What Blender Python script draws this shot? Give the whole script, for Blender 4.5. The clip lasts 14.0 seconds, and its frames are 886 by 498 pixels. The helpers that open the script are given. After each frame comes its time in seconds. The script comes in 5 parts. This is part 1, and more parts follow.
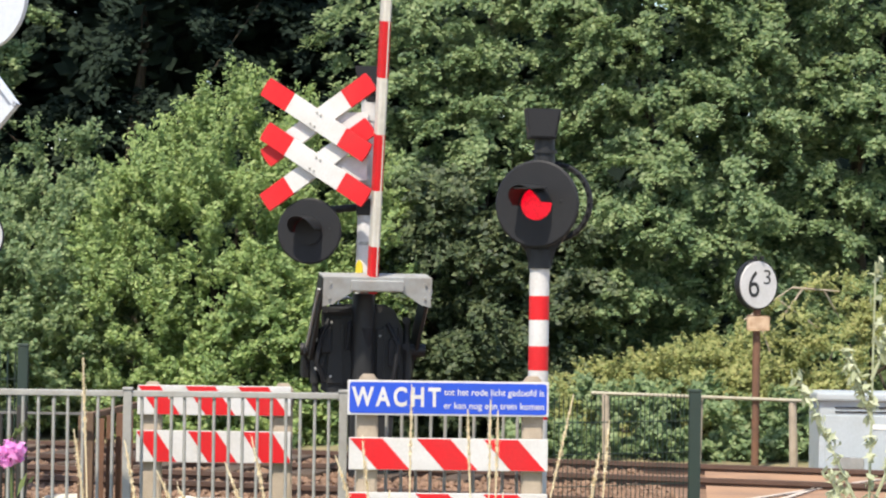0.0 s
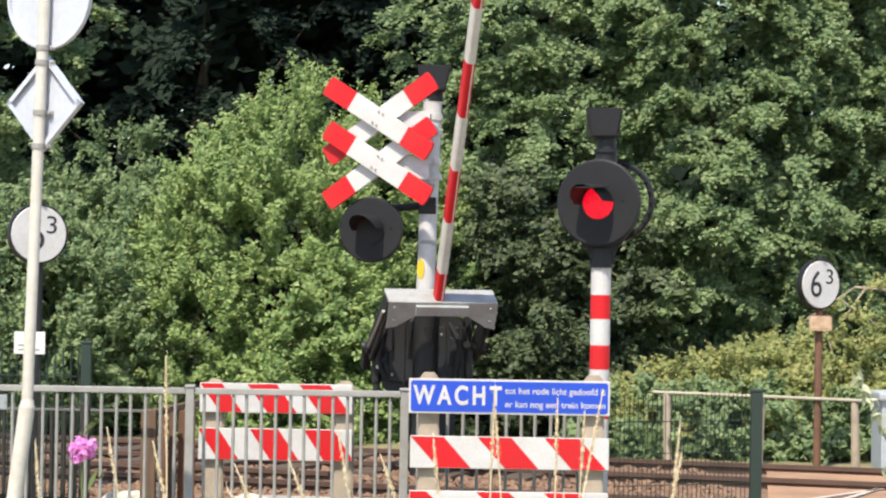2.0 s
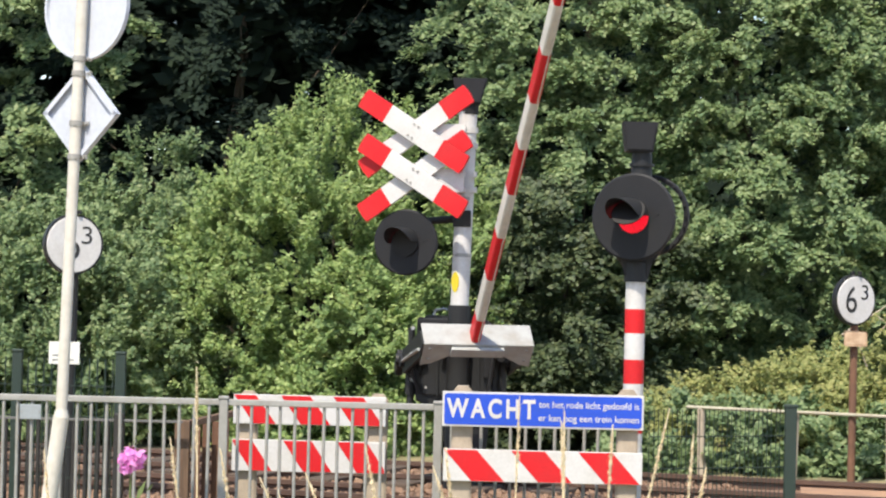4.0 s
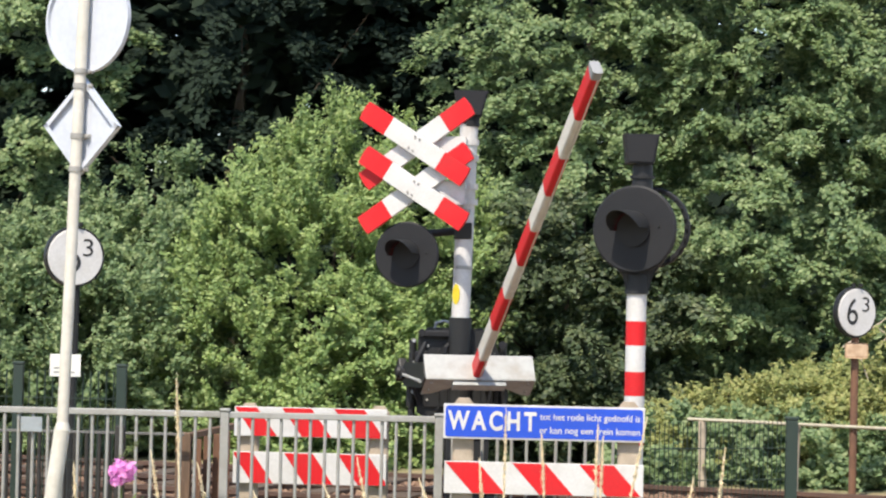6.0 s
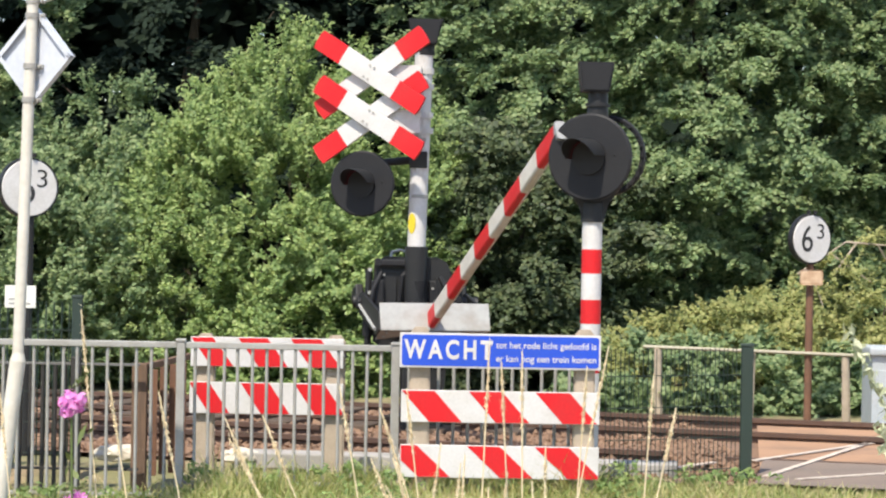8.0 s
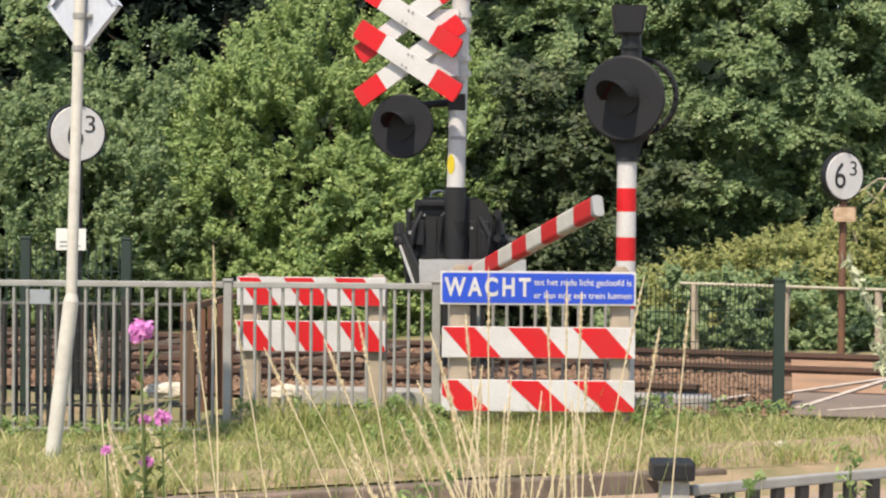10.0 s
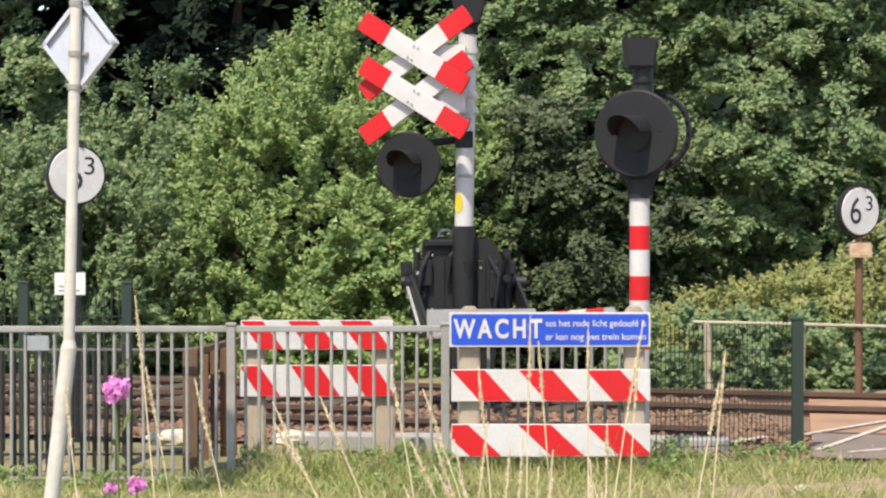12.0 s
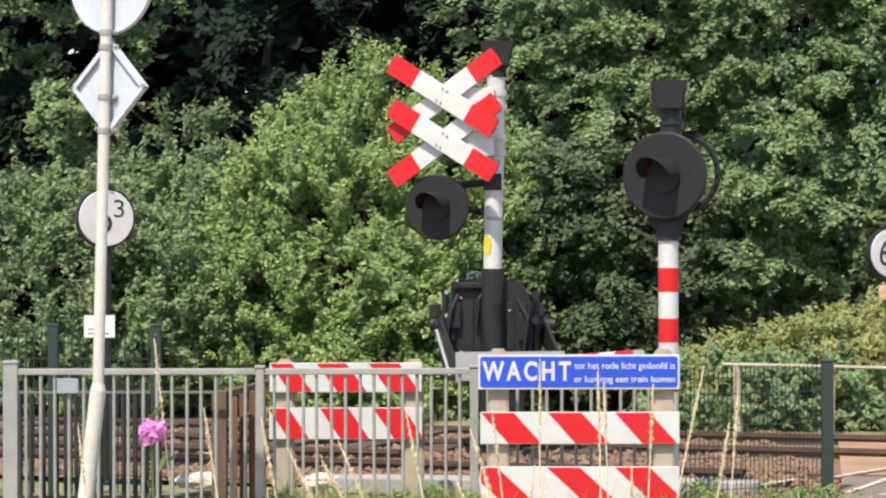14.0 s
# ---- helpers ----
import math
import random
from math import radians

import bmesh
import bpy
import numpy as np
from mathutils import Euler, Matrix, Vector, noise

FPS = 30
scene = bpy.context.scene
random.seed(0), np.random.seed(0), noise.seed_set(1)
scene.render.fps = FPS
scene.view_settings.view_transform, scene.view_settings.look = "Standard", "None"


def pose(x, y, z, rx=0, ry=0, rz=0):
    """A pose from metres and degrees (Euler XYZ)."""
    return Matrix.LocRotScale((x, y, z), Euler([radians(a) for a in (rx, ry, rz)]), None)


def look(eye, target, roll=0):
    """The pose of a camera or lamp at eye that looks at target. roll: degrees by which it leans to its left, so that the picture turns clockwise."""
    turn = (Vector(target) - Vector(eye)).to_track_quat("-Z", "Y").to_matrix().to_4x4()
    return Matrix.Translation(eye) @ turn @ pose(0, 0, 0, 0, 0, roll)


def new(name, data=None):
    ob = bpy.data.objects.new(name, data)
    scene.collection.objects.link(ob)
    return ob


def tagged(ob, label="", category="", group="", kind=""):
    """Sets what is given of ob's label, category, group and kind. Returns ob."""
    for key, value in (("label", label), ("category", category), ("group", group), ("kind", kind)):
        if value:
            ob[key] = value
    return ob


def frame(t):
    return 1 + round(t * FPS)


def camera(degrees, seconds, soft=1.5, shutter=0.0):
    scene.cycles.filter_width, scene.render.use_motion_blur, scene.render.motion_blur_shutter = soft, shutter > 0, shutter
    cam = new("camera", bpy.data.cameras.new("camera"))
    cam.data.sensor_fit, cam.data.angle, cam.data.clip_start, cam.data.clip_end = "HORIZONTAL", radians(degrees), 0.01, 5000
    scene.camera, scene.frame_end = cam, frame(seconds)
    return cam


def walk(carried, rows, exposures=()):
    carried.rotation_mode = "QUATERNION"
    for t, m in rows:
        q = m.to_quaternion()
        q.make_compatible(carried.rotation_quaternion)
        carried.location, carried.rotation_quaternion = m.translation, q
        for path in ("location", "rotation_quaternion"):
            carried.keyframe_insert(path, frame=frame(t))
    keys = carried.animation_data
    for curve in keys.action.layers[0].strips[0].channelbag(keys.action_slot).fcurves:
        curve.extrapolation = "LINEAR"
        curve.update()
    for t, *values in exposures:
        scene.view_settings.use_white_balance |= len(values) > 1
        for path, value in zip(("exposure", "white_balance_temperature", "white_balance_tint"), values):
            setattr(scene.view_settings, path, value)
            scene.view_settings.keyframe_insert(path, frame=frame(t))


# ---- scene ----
# Camera: held by hand at eye height, turning a little, one short step back
cam = camera(20.04, 14.0, soft=2.2)
EYE = 1.6


def view(pan, tilt, roll, back):
    a, b = radians(pan), radians(tilt)
    eye = Vector((0, -back, EYE))
    way = Vector((math.sin(a) * math.cos(b), math.cos(a) * math.cos(b), math.sin(b)))
    return look(eye, eye + way, roll)


walk(cam, [
    (0.0, view(2.389, 0.711, 0.857, -0.018)),
    (0.5, view(1.540, 1.178, 0.909, 0.018)),
    (1.0, view(0.679, 1.121, 0.886, 0.001)),
    (1.5, view(0.539, 0.506, 0.878, -0.003)),
    (2.0, view(0.981, 0.659, 1.003, 0.002)),
    (2.5, view(1.123, 1.193, 1.296, 0.012)),
    (3.0, view(0.449, 0.921, 1.438, 0.001)),
    (5.5, view(0.110, 1.103, 1.395, -0.003)),
    (6.0, view(0.156, 1.219, 1.377, 0.003)),
    (6.5, view(0.000, 1.330, 1.200, 0.000)),
    (7.0, view(0.581, 0.988, 1.152, -0.008)),
    (7.5, view(1.035, 0.742, 1.152, 0.000)),
    (8.0, view(1.202, -0.382, 1.074, -0.009)),
    (8.5, view(1.199, -2.187, 0.773, 0.152)),
    (9.0, view(0.727, -2.704, 0.707, 0.500)),
    (9.2, view(0.416, -2.445, 0.654, 0.594)),
    (11.3, view(0.466, -1.530, 0.286, -0.008)),
    (11.5, view(0.593, -1.775, 0.238, -0.012)),
    (12.0, view(0.118, -0.857, -0.041, -0.010)),
    (12.5, view(0.215, -0.705, -0.195, -0.013)),
    (13.0, view(0.095, -0.886, -0.128, -0.010)),
    (13.5, view(-0.554, -0.173, -0.096, -0.014)),
    (14.0, view(-0.537, 0.114, -0.106, -0.004)),
], exposures=[(0.0, 0.70, 6600, 11), (8.0, 0.72, 6600, 11), (9.0, 0.48, 7000, 12), (9.3, 0.48, 7000, 12), (11.3, 0.56, 6800, 12), (14.0, 0.64, 6600, 11)])

# Daylight: high summer sun from behind the camera's left shoulder
SUN = Vector((-0.20, -0.48, 0.85)).normalized()
world = bpy.data.worlds.new("sky")
scene.world = world
world.use_nodes = True
wn = world.node_tree
sky = wn.nodes.new("ShaderNodeTexSky")
sky.sky_type = "NISHITA"
sky.sun_disc = False
sky.sun_elevation = math.asin(SUN.z)
sky.sun_rotation = math.atan2(SUN.x, SUN.y)
wn.links.new(sky.outputs[0], wn.nodes["Background"].inputs[0])
wn.nodes["Background"].inputs[1].default_value = 0.16
sun = new("sun", bpy.data.lights.new("sun", "SUN"))
sun.data.energy = 4.6
sun.data.angle = radians(0.5)
sun.data.color = (1.0, 0.91, 0.76)
sun.matrix_world = look(SUN * 40, (0, 0, 0))


# ---- materials ----
def mat(name, color, rough=0.6, metal=0.0, dirt=None, dirt_amount=0.35, fine=60.0, coarse=4.0, bump=0.15, island=False, object_random=0.0, stretch=(1, 1, 1), shine=0.5):
    m = bpy.data.materials.new(name)
    m.use_nodes = True
    nt = m.node_tree
    N, Lk = nt.nodes, nt.links
    bs = N["Principled BSDF"]
    bs.inputs["Roughness"].default_value = rough
    bs.inputs["Metallic"].default_value = metal
    bs.inputs["Specular IOR Level"].default_value = shine
    tc = N.new("ShaderNodeTexCoord")
    mp = N.new("ShaderNodeMapping")
    mp.inputs["Scale"].default_value = stretch
    Lk.new(tc.outputs["Object"], mp.inputs[0])
    n1, n2 = N.new("ShaderNodeTexNoise"), N.new("ShaderNodeTexNoise")
    n1.inputs["Scale"].default_value, n2.inputs["Scale"].default_value = fine, coarse
    n1.inputs["Detail"].default_value, n2.inputs["Detail"].default_value = 3, 6
    for n in (n1, n2):
        Lk.new(mp.outputs[0], n.inputs["Vector"])
    dirt = dirt or tuple(c * 0.55 for c in color)
    r2 = N.new("ShaderNodeValToRGB")
    r2.color_ramp.elements[0].position, r2.color_ramp.elements[1].position = 0.42, 0.72
    r2.color_ramp.elements[0].color = (0, 0, 0, 1)
    r2.color_ramp.elements[1].color = (dirt_amount,) * 3 + (1,)
    Lk.new(n2.outputs[0], r2.inputs[0])
    mx = N.new("ShaderNodeMix")
    mx.data_type = "RGBA"
    mx.inputs[6].default_value, mx.inputs[7].default_value = (*color, 1), (*dirt, 1)
    Lk.new(r2.outputs[0], mx.inputs[0])
    m2 = N.new("ShaderNodeMix")
    m2.data_type, m2.blend_type = "RGBA", "MULTIPLY"
    m2.inputs[0].default_value = 0.25
    Lk.new(mx.outputs[2], m2.inputs[6])
    Lk.new(n1.outputs[0], m2.inputs[7])
    out = m2.outputs[2]
    if object_random:
        oi = N.new("ShaderNodeObjectInfo")
        hs = N.new("ShaderNodeHueSaturation")
        mr = N.new("ShaderNodeMapRange")
        mr.inputs[3].default_value, mr.inputs[4].default_value = 1 - object_random, 1 + object_random
        Lk.new(oi.outputs["Random"], mr.inputs[0])
        Lk.new(mr.outputs[0], hs.inputs["Value"])
        Lk.new(out, hs.inputs["Color"])
        out = hs.outputs[0]
    Lk.new(out, bs.inputs["Base Color"])
    if bump:
        bp = N.new("ShaderNodeBump")
        bp.inputs["Strength"].default_value = bump
        bp.inputs["Distance"].default_value = 0.004
        Lk.new(n1.outputs[0], bp.inputs["Height"])
        Lk.new(bp.outputs[0], bs.inputs["Normal"])
    return m


def leaf_mat(name, colors, through_light=0.35, rough=0.45, patch=0.8, shine=0.5):
    """Leaves: each island picks its own green; broad patches drift in hue; some light shines through."""
    m = bpy.data.materials.new(name)
    m.use_nodes = True
    N, Lk = m.node_tree.nodes, m.node_tree.links
    bs = N["Principled BSDF"]
    bs.inputs["Roughness"].default_value = rough
    bs.inputs["Specular IOR Level"].default_value = shine
    geo = N.new("ShaderNodeNewGeometry")
    tc = N.new("ShaderNodeTexCoord")
    ns = N.new("ShaderNodeTexNoise")
    ns.inputs["Scale"].default_value = patch
    Lk.new(tc.outputs["Object"], ns.inputs["Vector"])
    ad = N.new("ShaderNodeMath")
    ad.operation = "MULTIPLY_ADD"
    ad.inputs[1].default_value, ad.inputs[2].default_value = 0.55, 0.0
    Lk.new(geo.outputs["Random Per Island"], ad.inputs[0])
    a2 = N.new("ShaderNodeMath")
    a2.operation = "MULTIPLY_ADD"
    a2.inputs[1].default_value = 0.5
    Lk.new(ns.outputs[0], a2.inputs[0])
    Lk.new(ad.outputs[0], a2.inputs[2])
    cr = N.new("ShaderNodeValToRGB")
    el = cr.color_ramp.elements
    el[0].position, el[1].position = 0.1, 0.9
    el[0].color, el[1].color = (*colors[0], 1), (*colors[-1], 1)
    for i, c in enumerate(colors[1:-1]):
        e = el.new(0.1 + 0.8 * (i + 1) / (len(colors) - 1))
        e.color = (*c, 1)
    Lk.new(a2.outputs[0], cr.inputs[0])
    Lk.new(cr.outputs[0], bs.inputs["Base Color"])
    tr = N.new("ShaderNodeBsdfTranslucent")
    hs = N.new("ShaderNodeHueSaturation")
    hs.inputs["Hue"].default_value, hs.inputs["Value"].default_value = 0.485, 1.3
    Lk.new(cr.outputs[0], hs.inputs["Color"])
    Lk.new(hs.outputs[0], tr.inputs[0])
    ms = N.new("ShaderNodeMixShader")
    ms.inputs[0].default_value = through_light
    Lk.new(bs.outputs[0], ms.inputs[1])
    Lk.new(tr.outputs[0], ms.inputs[2])
    Lk.new(ms.outputs[0], N["Material Output"].inputs[0])
    return m


def glow_mat(name, color, strength):
    m = bpy.data.materials.new(name)
    m.use_nodes = True
    N, Lk = m.node_tree.nodes, m.node_tree.links
    bs = N["Principled BSDF"]
    bs.inputs["Base Color"].default_value = (*[v * 0.25 for v in color], 1)
    bs.inputs["Emission Color"].default_value = (*color, 1)
    vo = N.new("ShaderNodeTexVoronoi")
    vo.inputs["Scale"].default_value = 60
    tc = N.new("ShaderNodeTexCoord")
    Lk.new(tc.outputs["Object"], vo.inputs["Vector"])
    mr = N.new("ShaderNodeMapRange")
    mr.inputs[2].default_value = 0.7
    mr.inputs[3].default_value, mr.inputs[4].default_value = strength, strength * 0.55
    Lk.new(vo.outputs[0], mr.inputs[0])
    Lk.new(mr.outputs[0], bs.inputs["Emission Strength"])
    return m


M_RED = mat("red_sheeting", (0.60, 0.012, 0.018), 0.5, dirt=(0.42, 0.035, 0.035), dirt_amount=0.4, coarse=5, bump=0.05, shine=0.3)
M_WHITE = mat("white_sheeting", (0.60, 0.595, 0.595), 0.5, dirt=(0.46, 0.44, 0.40), dirt_amount=0.5, coarse=5, bump=0.05)
M_SIGNBACK = mat("aluminium_back", (0.53, 0.57, 0.65), 0.5, 0.0, dirt=(0.43, 0.46, 0.51), dirt_amount=0.4, bump=0.04, fine=30)
M_BLUE = mat("blue_sheeting", (0.012, 0.07, 0.55), 0.4, dirt=(0.02, 0.07, 0.4), dirt_amount=0.3, bump=0.03)
M_GALV = mat("galvanised_steel", (0.335, 0.335, 0.32), 0.6, 0.1, dirt=(0.22, 0.205, 0.18), dirt_amount=0.6, fine=35, coarse=6, bump=0.1)
M_YOKE = mat("yoke_steel", (0.36, 0.37, 0.365), 0.5, 0.1, dirt=(0.25, 0.22, 0.18), dirt_amount=0.6, fine=30, coarse=7, bump=0.1)
M_BLACK = mat("black_paint", (0.017, 0.018, 0.020), 0.5, dirt=(0.026, 0.026, 0.025), dirt_amount=0.5, fine=25, bump=0.06, shine=0.3)
M_DISC = mat("matt_black_board", (0.017, 0.018, 0.021), 0.6, dirt=(0.024, 0.024, 0.026), dirt_amount=0.5, bump=0.05, shine=0.22)
M_DARKSTEEL = mat("dark_weathered_steel", (0.030, 0.028, 0.027), 0.6, dirt=(0.03, 0.028, 0.025), dirt_amount=0.5, bump=0.1)
M_PALEDARK = mat("worn_grey_steel", (0.15, 0.15, 0.145), 0.6, dirt=(0.07, 0.065, 0.06), dirt_amount=0.6, bump=0.1)
M_PIPE = mat("old_pipe_paint", (0.42, 0.39, 0.30), 0.6, dirt=(0.25, 0.2, 0.14), dirt_amount=0.5, bump=0.1)
M_OFF_FLAP = mat("lamp_flap_black", (0.006, 0.005, 0.005), 0.7, bump=0)
M_GREEN = mat("dark_green_coating", (0.016, 0.034, 0.026), 0.6, dirt=(0.02, 0.03, 0.024), dirt_amount=0.5, bump=0.05)
M_POLE = mat("pale_pole_paint", (0.62, 0.60, 0.54), 0.5, dirt=(0.40, 0.37, 0.30), dirt_amount=0.5, fine=30, bump=0.08)
M_POST = mat("concrete_post", (0.42, 0.35, 0.27), 0.9, dirt=(0.25, 0.21, 0.16), dirt_amount=0.6, fine=90, coarse=9, bump=0.4)
M_RUST = mat("rusty_steel", (0.17, 0.085, 0.05), 0.85, dirt=(0.09, 0.05, 0.035), dirt_amount=0.7, fine=50, coarse=7, bump=0.4)
M_RAILTOP = mat("rail_steel", (0.105, 0.060, 0.042), 0.6, 0.1, dirt=(0.055, 0.035, 0.027), dirt_amount=0.7, fine=30, bump=0.2)
M_WOOD = mat("weathered_timber", (0.16, 0.10, 0.065), 0.85, dirt=(0.075, 0.05, 0.035), dirt_amount=0.7, fine=40, coarse=6, bump=0.5, stretch=(8, 8, 0.6))
M_SLEEPER = mat("sleeper_timber", (0.10, 0.07, 0.05), 0.9, dirt=(0.05, 0.035, 0.028), dirt_amount=0.6, fine=30, bump=0.4, object_random=0.2)
M_CONC = mat("grey_concrete", (0.36, 0.35, 0.33), 0.9, dirt=(0.2, 0.19, 0.17), dirt_amount=0.6, fine=90, coarse=6, bump=0.35)
M_KERB = mat("kerb_concrete", (0.20, 0.15, 0.12), 0.9, dirt=(0.09, 0.07, 0.05), dirt_amount=0.9, fine=40, coarse=7, bump=0.6, object_random=0.25)
M_PALE = mat("bleached_stone", (0.60, 0.56, 0.47), 0.9, dirt=(0.36, 0.32, 0.26), dirt_amount=0.7, fine=50, coarse=12, bump=0.5)
M_CAB = mat("cabinet_paint", (0.42, 0.47, 0.50), 0.5, dirt=(0.33, 0.36, 0.36), dirt_amount=0.4, bump=0.06)
M_SMALLPLATE = mat("grey_small_plate", (0.30, 0.335, 0.36), 0.6, dirt=(0.22, 0.24, 0.25), dirt_amount=0.5, bump=0.05)
M_PLATE = mat("white_plate", (0.74, 0.74, 0.70), 0.5, dirt=(0.6, 0.58, 0.5), dirt_amount=0.3, bump=0.05)
M_RUSTPLATE = mat("tan_plate", (0.55, 0.40, 0.27), 0.7, dirt=(0.3, 0.17, 0.09), dirt_amount=0.7, coarse=14, bump=0.2)
M_INK = mat("black_ink", (0.02, 0.02, 0.022), 0.6, bump=0)
M_GREYINK = mat("faded_ink", (0.3, 0.3, 0.29), 0.7, bump=0)
M_YELLOW = mat("yellow_sticker", (0.65, 0.52, 0.03), 0.5, bump=0)
M_LENS = glow_mat("red_lamp_lens", (1.0, 0.0, 0.022), 0.8)
M_CAP = mat("grey_plastic", (0.27, 0.28, 0.29), 0.55, bump=0.03)
M_GRASSGROUND = mat("turf_soil", (0.17, 0.165, 0.075), 0.95, dirt=(0.32, 0.235, 0.14), dirt_amount=0.95, fine=40, coarse=2.2, bump=0.7)
M_SAND = mat("sandy_edge", (0.30, 0.225, 0.14), 0.95, dirt=(0.15, 0.145, 0.06), dirt_amount=1.0, fine=50, coarse=3.5, bump=0.9)
M_DECK = mat("red_brown_deck", (0.36, 0.215, 0.13), 0.9, dirt=(0.20, 0.13, 0.09), dirt_amount=0.8, fine=100, coarse=2.0, bump=0.5)
M_DECKROAD = mat("grey_brown_asphalt", (0.20, 0.155, 0.125), 0.9, dirt=(0.14, 0.115, 0.10), dirt_amount=0.7, fine=120, coarse=2.2, bump=0.5)
M_ROAD = mat("red_asphalt", (0.35, 0.255, 0.19), 0.9, dirt=(0.24, 0.185, 0.14), dirt_amount=0.7, fine=120, coarse=2.2, bump=0.5)
M_BALLAST = mat("rusty_ballast", (0.23, 0.140, 0.090), 0.95, dirt=(0.10, 0.062, 0.044), dirt_amount=0.8, fine=45, coarse=10, bump=0.9)
M_STONE = mat("ballast_stone", (0.24, 0.150, 0.098), 0.95, dirt=(0.12, 0.075, 0.052), dirt_amount=0.6, fine=50, bump=0.4)
M_LINE = mat("road_paint", (0.60, 0.53, 0.46), 0.7, dirt=(0.33, 0.25, 0.20), dirt_amount=0.9, coarse=9, bump=0.2)
M_BARK = mat("bark", (0.09, 0.07, 0.05), 0.95, dirt=(0.04, 0.035, 0.028), dirt_amount=0.6, bump=0.6, stretch=(3, 3, 0.5))
M_LEAF_LIGHT = leaf_mat("light_leaves", [(0.070, 0.128, 0.048), (0.160, 0.250, 0.082), (0.265, 0.36, 0.125), (0.40, 0.475, 0.20)], 0.40, 0.6, 2.2)
M_LEAF_MID = leaf_mat("mid_leaves", [(0.052, 0.102, 0.056), (0.125, 0.20, 0.090), (0.218, 0.298, 0.134), (0.35, 0.415, 0.215)], 0.45, 0.6, 2.2)
# leaves of the woods behind the hedge: deep shade is put into the colour
M_LEAF_WOODSHADE = leaf_mat("dark_leaves", [(0.020, 0.031, 0.026), (0.026, 0.041, 0.032), (0.034, 0.053, 0.038), (0.044, 0.068, 0.044)], 0.45, 0.9, shine=0.1)
M_LEAF_OLIVE = leaf_mat("bramble_leaves", [(0.115, 0.165, 0.052), (0.215, 0.255, 0.085), (0.31, 0.33, 0.12), (0.42, 0.40, 0.165)], 0.38, 0.65, 1.6)
# dark hornbeam green, lowered further to paint in the shade at the hedge foot
M_LEAF_FOOTSHADE = leaf_mat("deep_leaves", [(0.024, 0.041, 0.021), (0.042, 0.068, 0.031), (0.075, 0.11, 0.046), (0.17, 0.195, 0.085)], 0.34, 0.6, 2.5)
M_GRASS = leaf_mat("grass_blades", [(0.12, 0.20, 0.045), (0.24, 0.31, 0.09), (0.42, 0.41, 0.18), (0.62, 0.53, 0.31)], 0.45, 0.6, 1.2)
M_STRAW = leaf_mat("dry_straw", [(0.62, 0.52, 0.33), (0.74, 0.65, 0.45), (0.80, 0.73, 0.55)], 0.25, 0.6)
M_DRY = leaf_mat("withered_grass", [(0.30, 0.26, 0.13), (0.42, 0.36, 0.20), (0.52, 0.45, 0.27)], 0.3, 0.7)
M_PINK = leaf_mat("pink_petals", [(0.58, 0.16, 0.48), (0.70, 0.28, 0.60), (0.78, 0.42, 0.70)], 0.35, 0.6)
M_STEM = leaf_mat("green_stem", [(0.08, 0.12, 0.03), (0.12, 0.15, 0.05)], 0.15, 0.6)
M_SILVER = leaf_mat("silvery_leaves", [(0.30, 0.34, 0.20), (0.42, 0.45, 0.30), (0.52, 0.54, 0.40)], 0.3, 0.6)
M_YELLOWFLOWER = leaf_mat("yellow_petals", [(0.55, 0.38, 0.02), (0.68, 0.5, 0.03)], 0.2, 0.6)


# ---- mesh helpers ----
def part(name, bm, material, parent=None, label=""):
    me = bpy.data.meshes.new(name)
    if isinstance(bm, bmesh.types.BMesh):
        bmesh.ops.recalc_face_normals(bm, faces=bm.faces[:])
        bm.to_mesh(me)
        bm.free()
    else:
        me.from_pydata(*bm)
    me.materials.append(material)
    ob = new(name, me)
    if parent is not None:
        ob.parent = parent
    return tagged(ob, label)


def again(ob, m, parent=None):
    """Another object on the same mesh."""
    o = new(ob.name.split(".")[0], ob.data)
    o.parent = parent or ob.parent
    o.matrix_basis = m
    return o


def thing(name, label, category, at=None, group="", kind=""):
    ob = new(name)
    ob.empty_display_size = 0.1
    if at is not None:
        ob.matrix_basis = at
    return tagged(ob, label, category, group, kind)


def box(bm, lo, hi, bevel=0.0, m=None):
    lo, hi = Vector(lo), Vector(hi)
    r = bmesh.ops.create_cube(bm, size=1)
    vs = r["verts"]
    bmesh.ops.scale(bm, vec=hi - lo, verts=vs)
    bmesh.ops.translate(bm, vec=(lo + hi) / 2, verts=vs)
    if bevel:
        es = list({e for v in vs for e in v.link_edges})
        g = bmesh.ops.bevel(bm, geom=es, offset=bevel, segments=2, affect="EDGES", profile=0.6)
        vs = list({v for f in g["faces"] for v in f.verts} | {v for v in vs if v.is_valid})
    if m is not None:
        bmesh.ops.transform(bm, matrix=m, verts=vs)
    return bm


def tube(bm, a, b, r0, r1=None, n=16, caps=True):
    a, b = Vector(a), Vector(b)
    d = b - a
    m = Matrix.Translation((a + b) / 2) @ d.to_track_quat("Z", "Y").to_matrix().to_4x4()
    bmesh.ops.create_cone(bm, cap_ends=caps, segments=n, radius1=r0, radius2=r0 if r1 is None else r1, depth=d.length, matrix=m)
    return bm


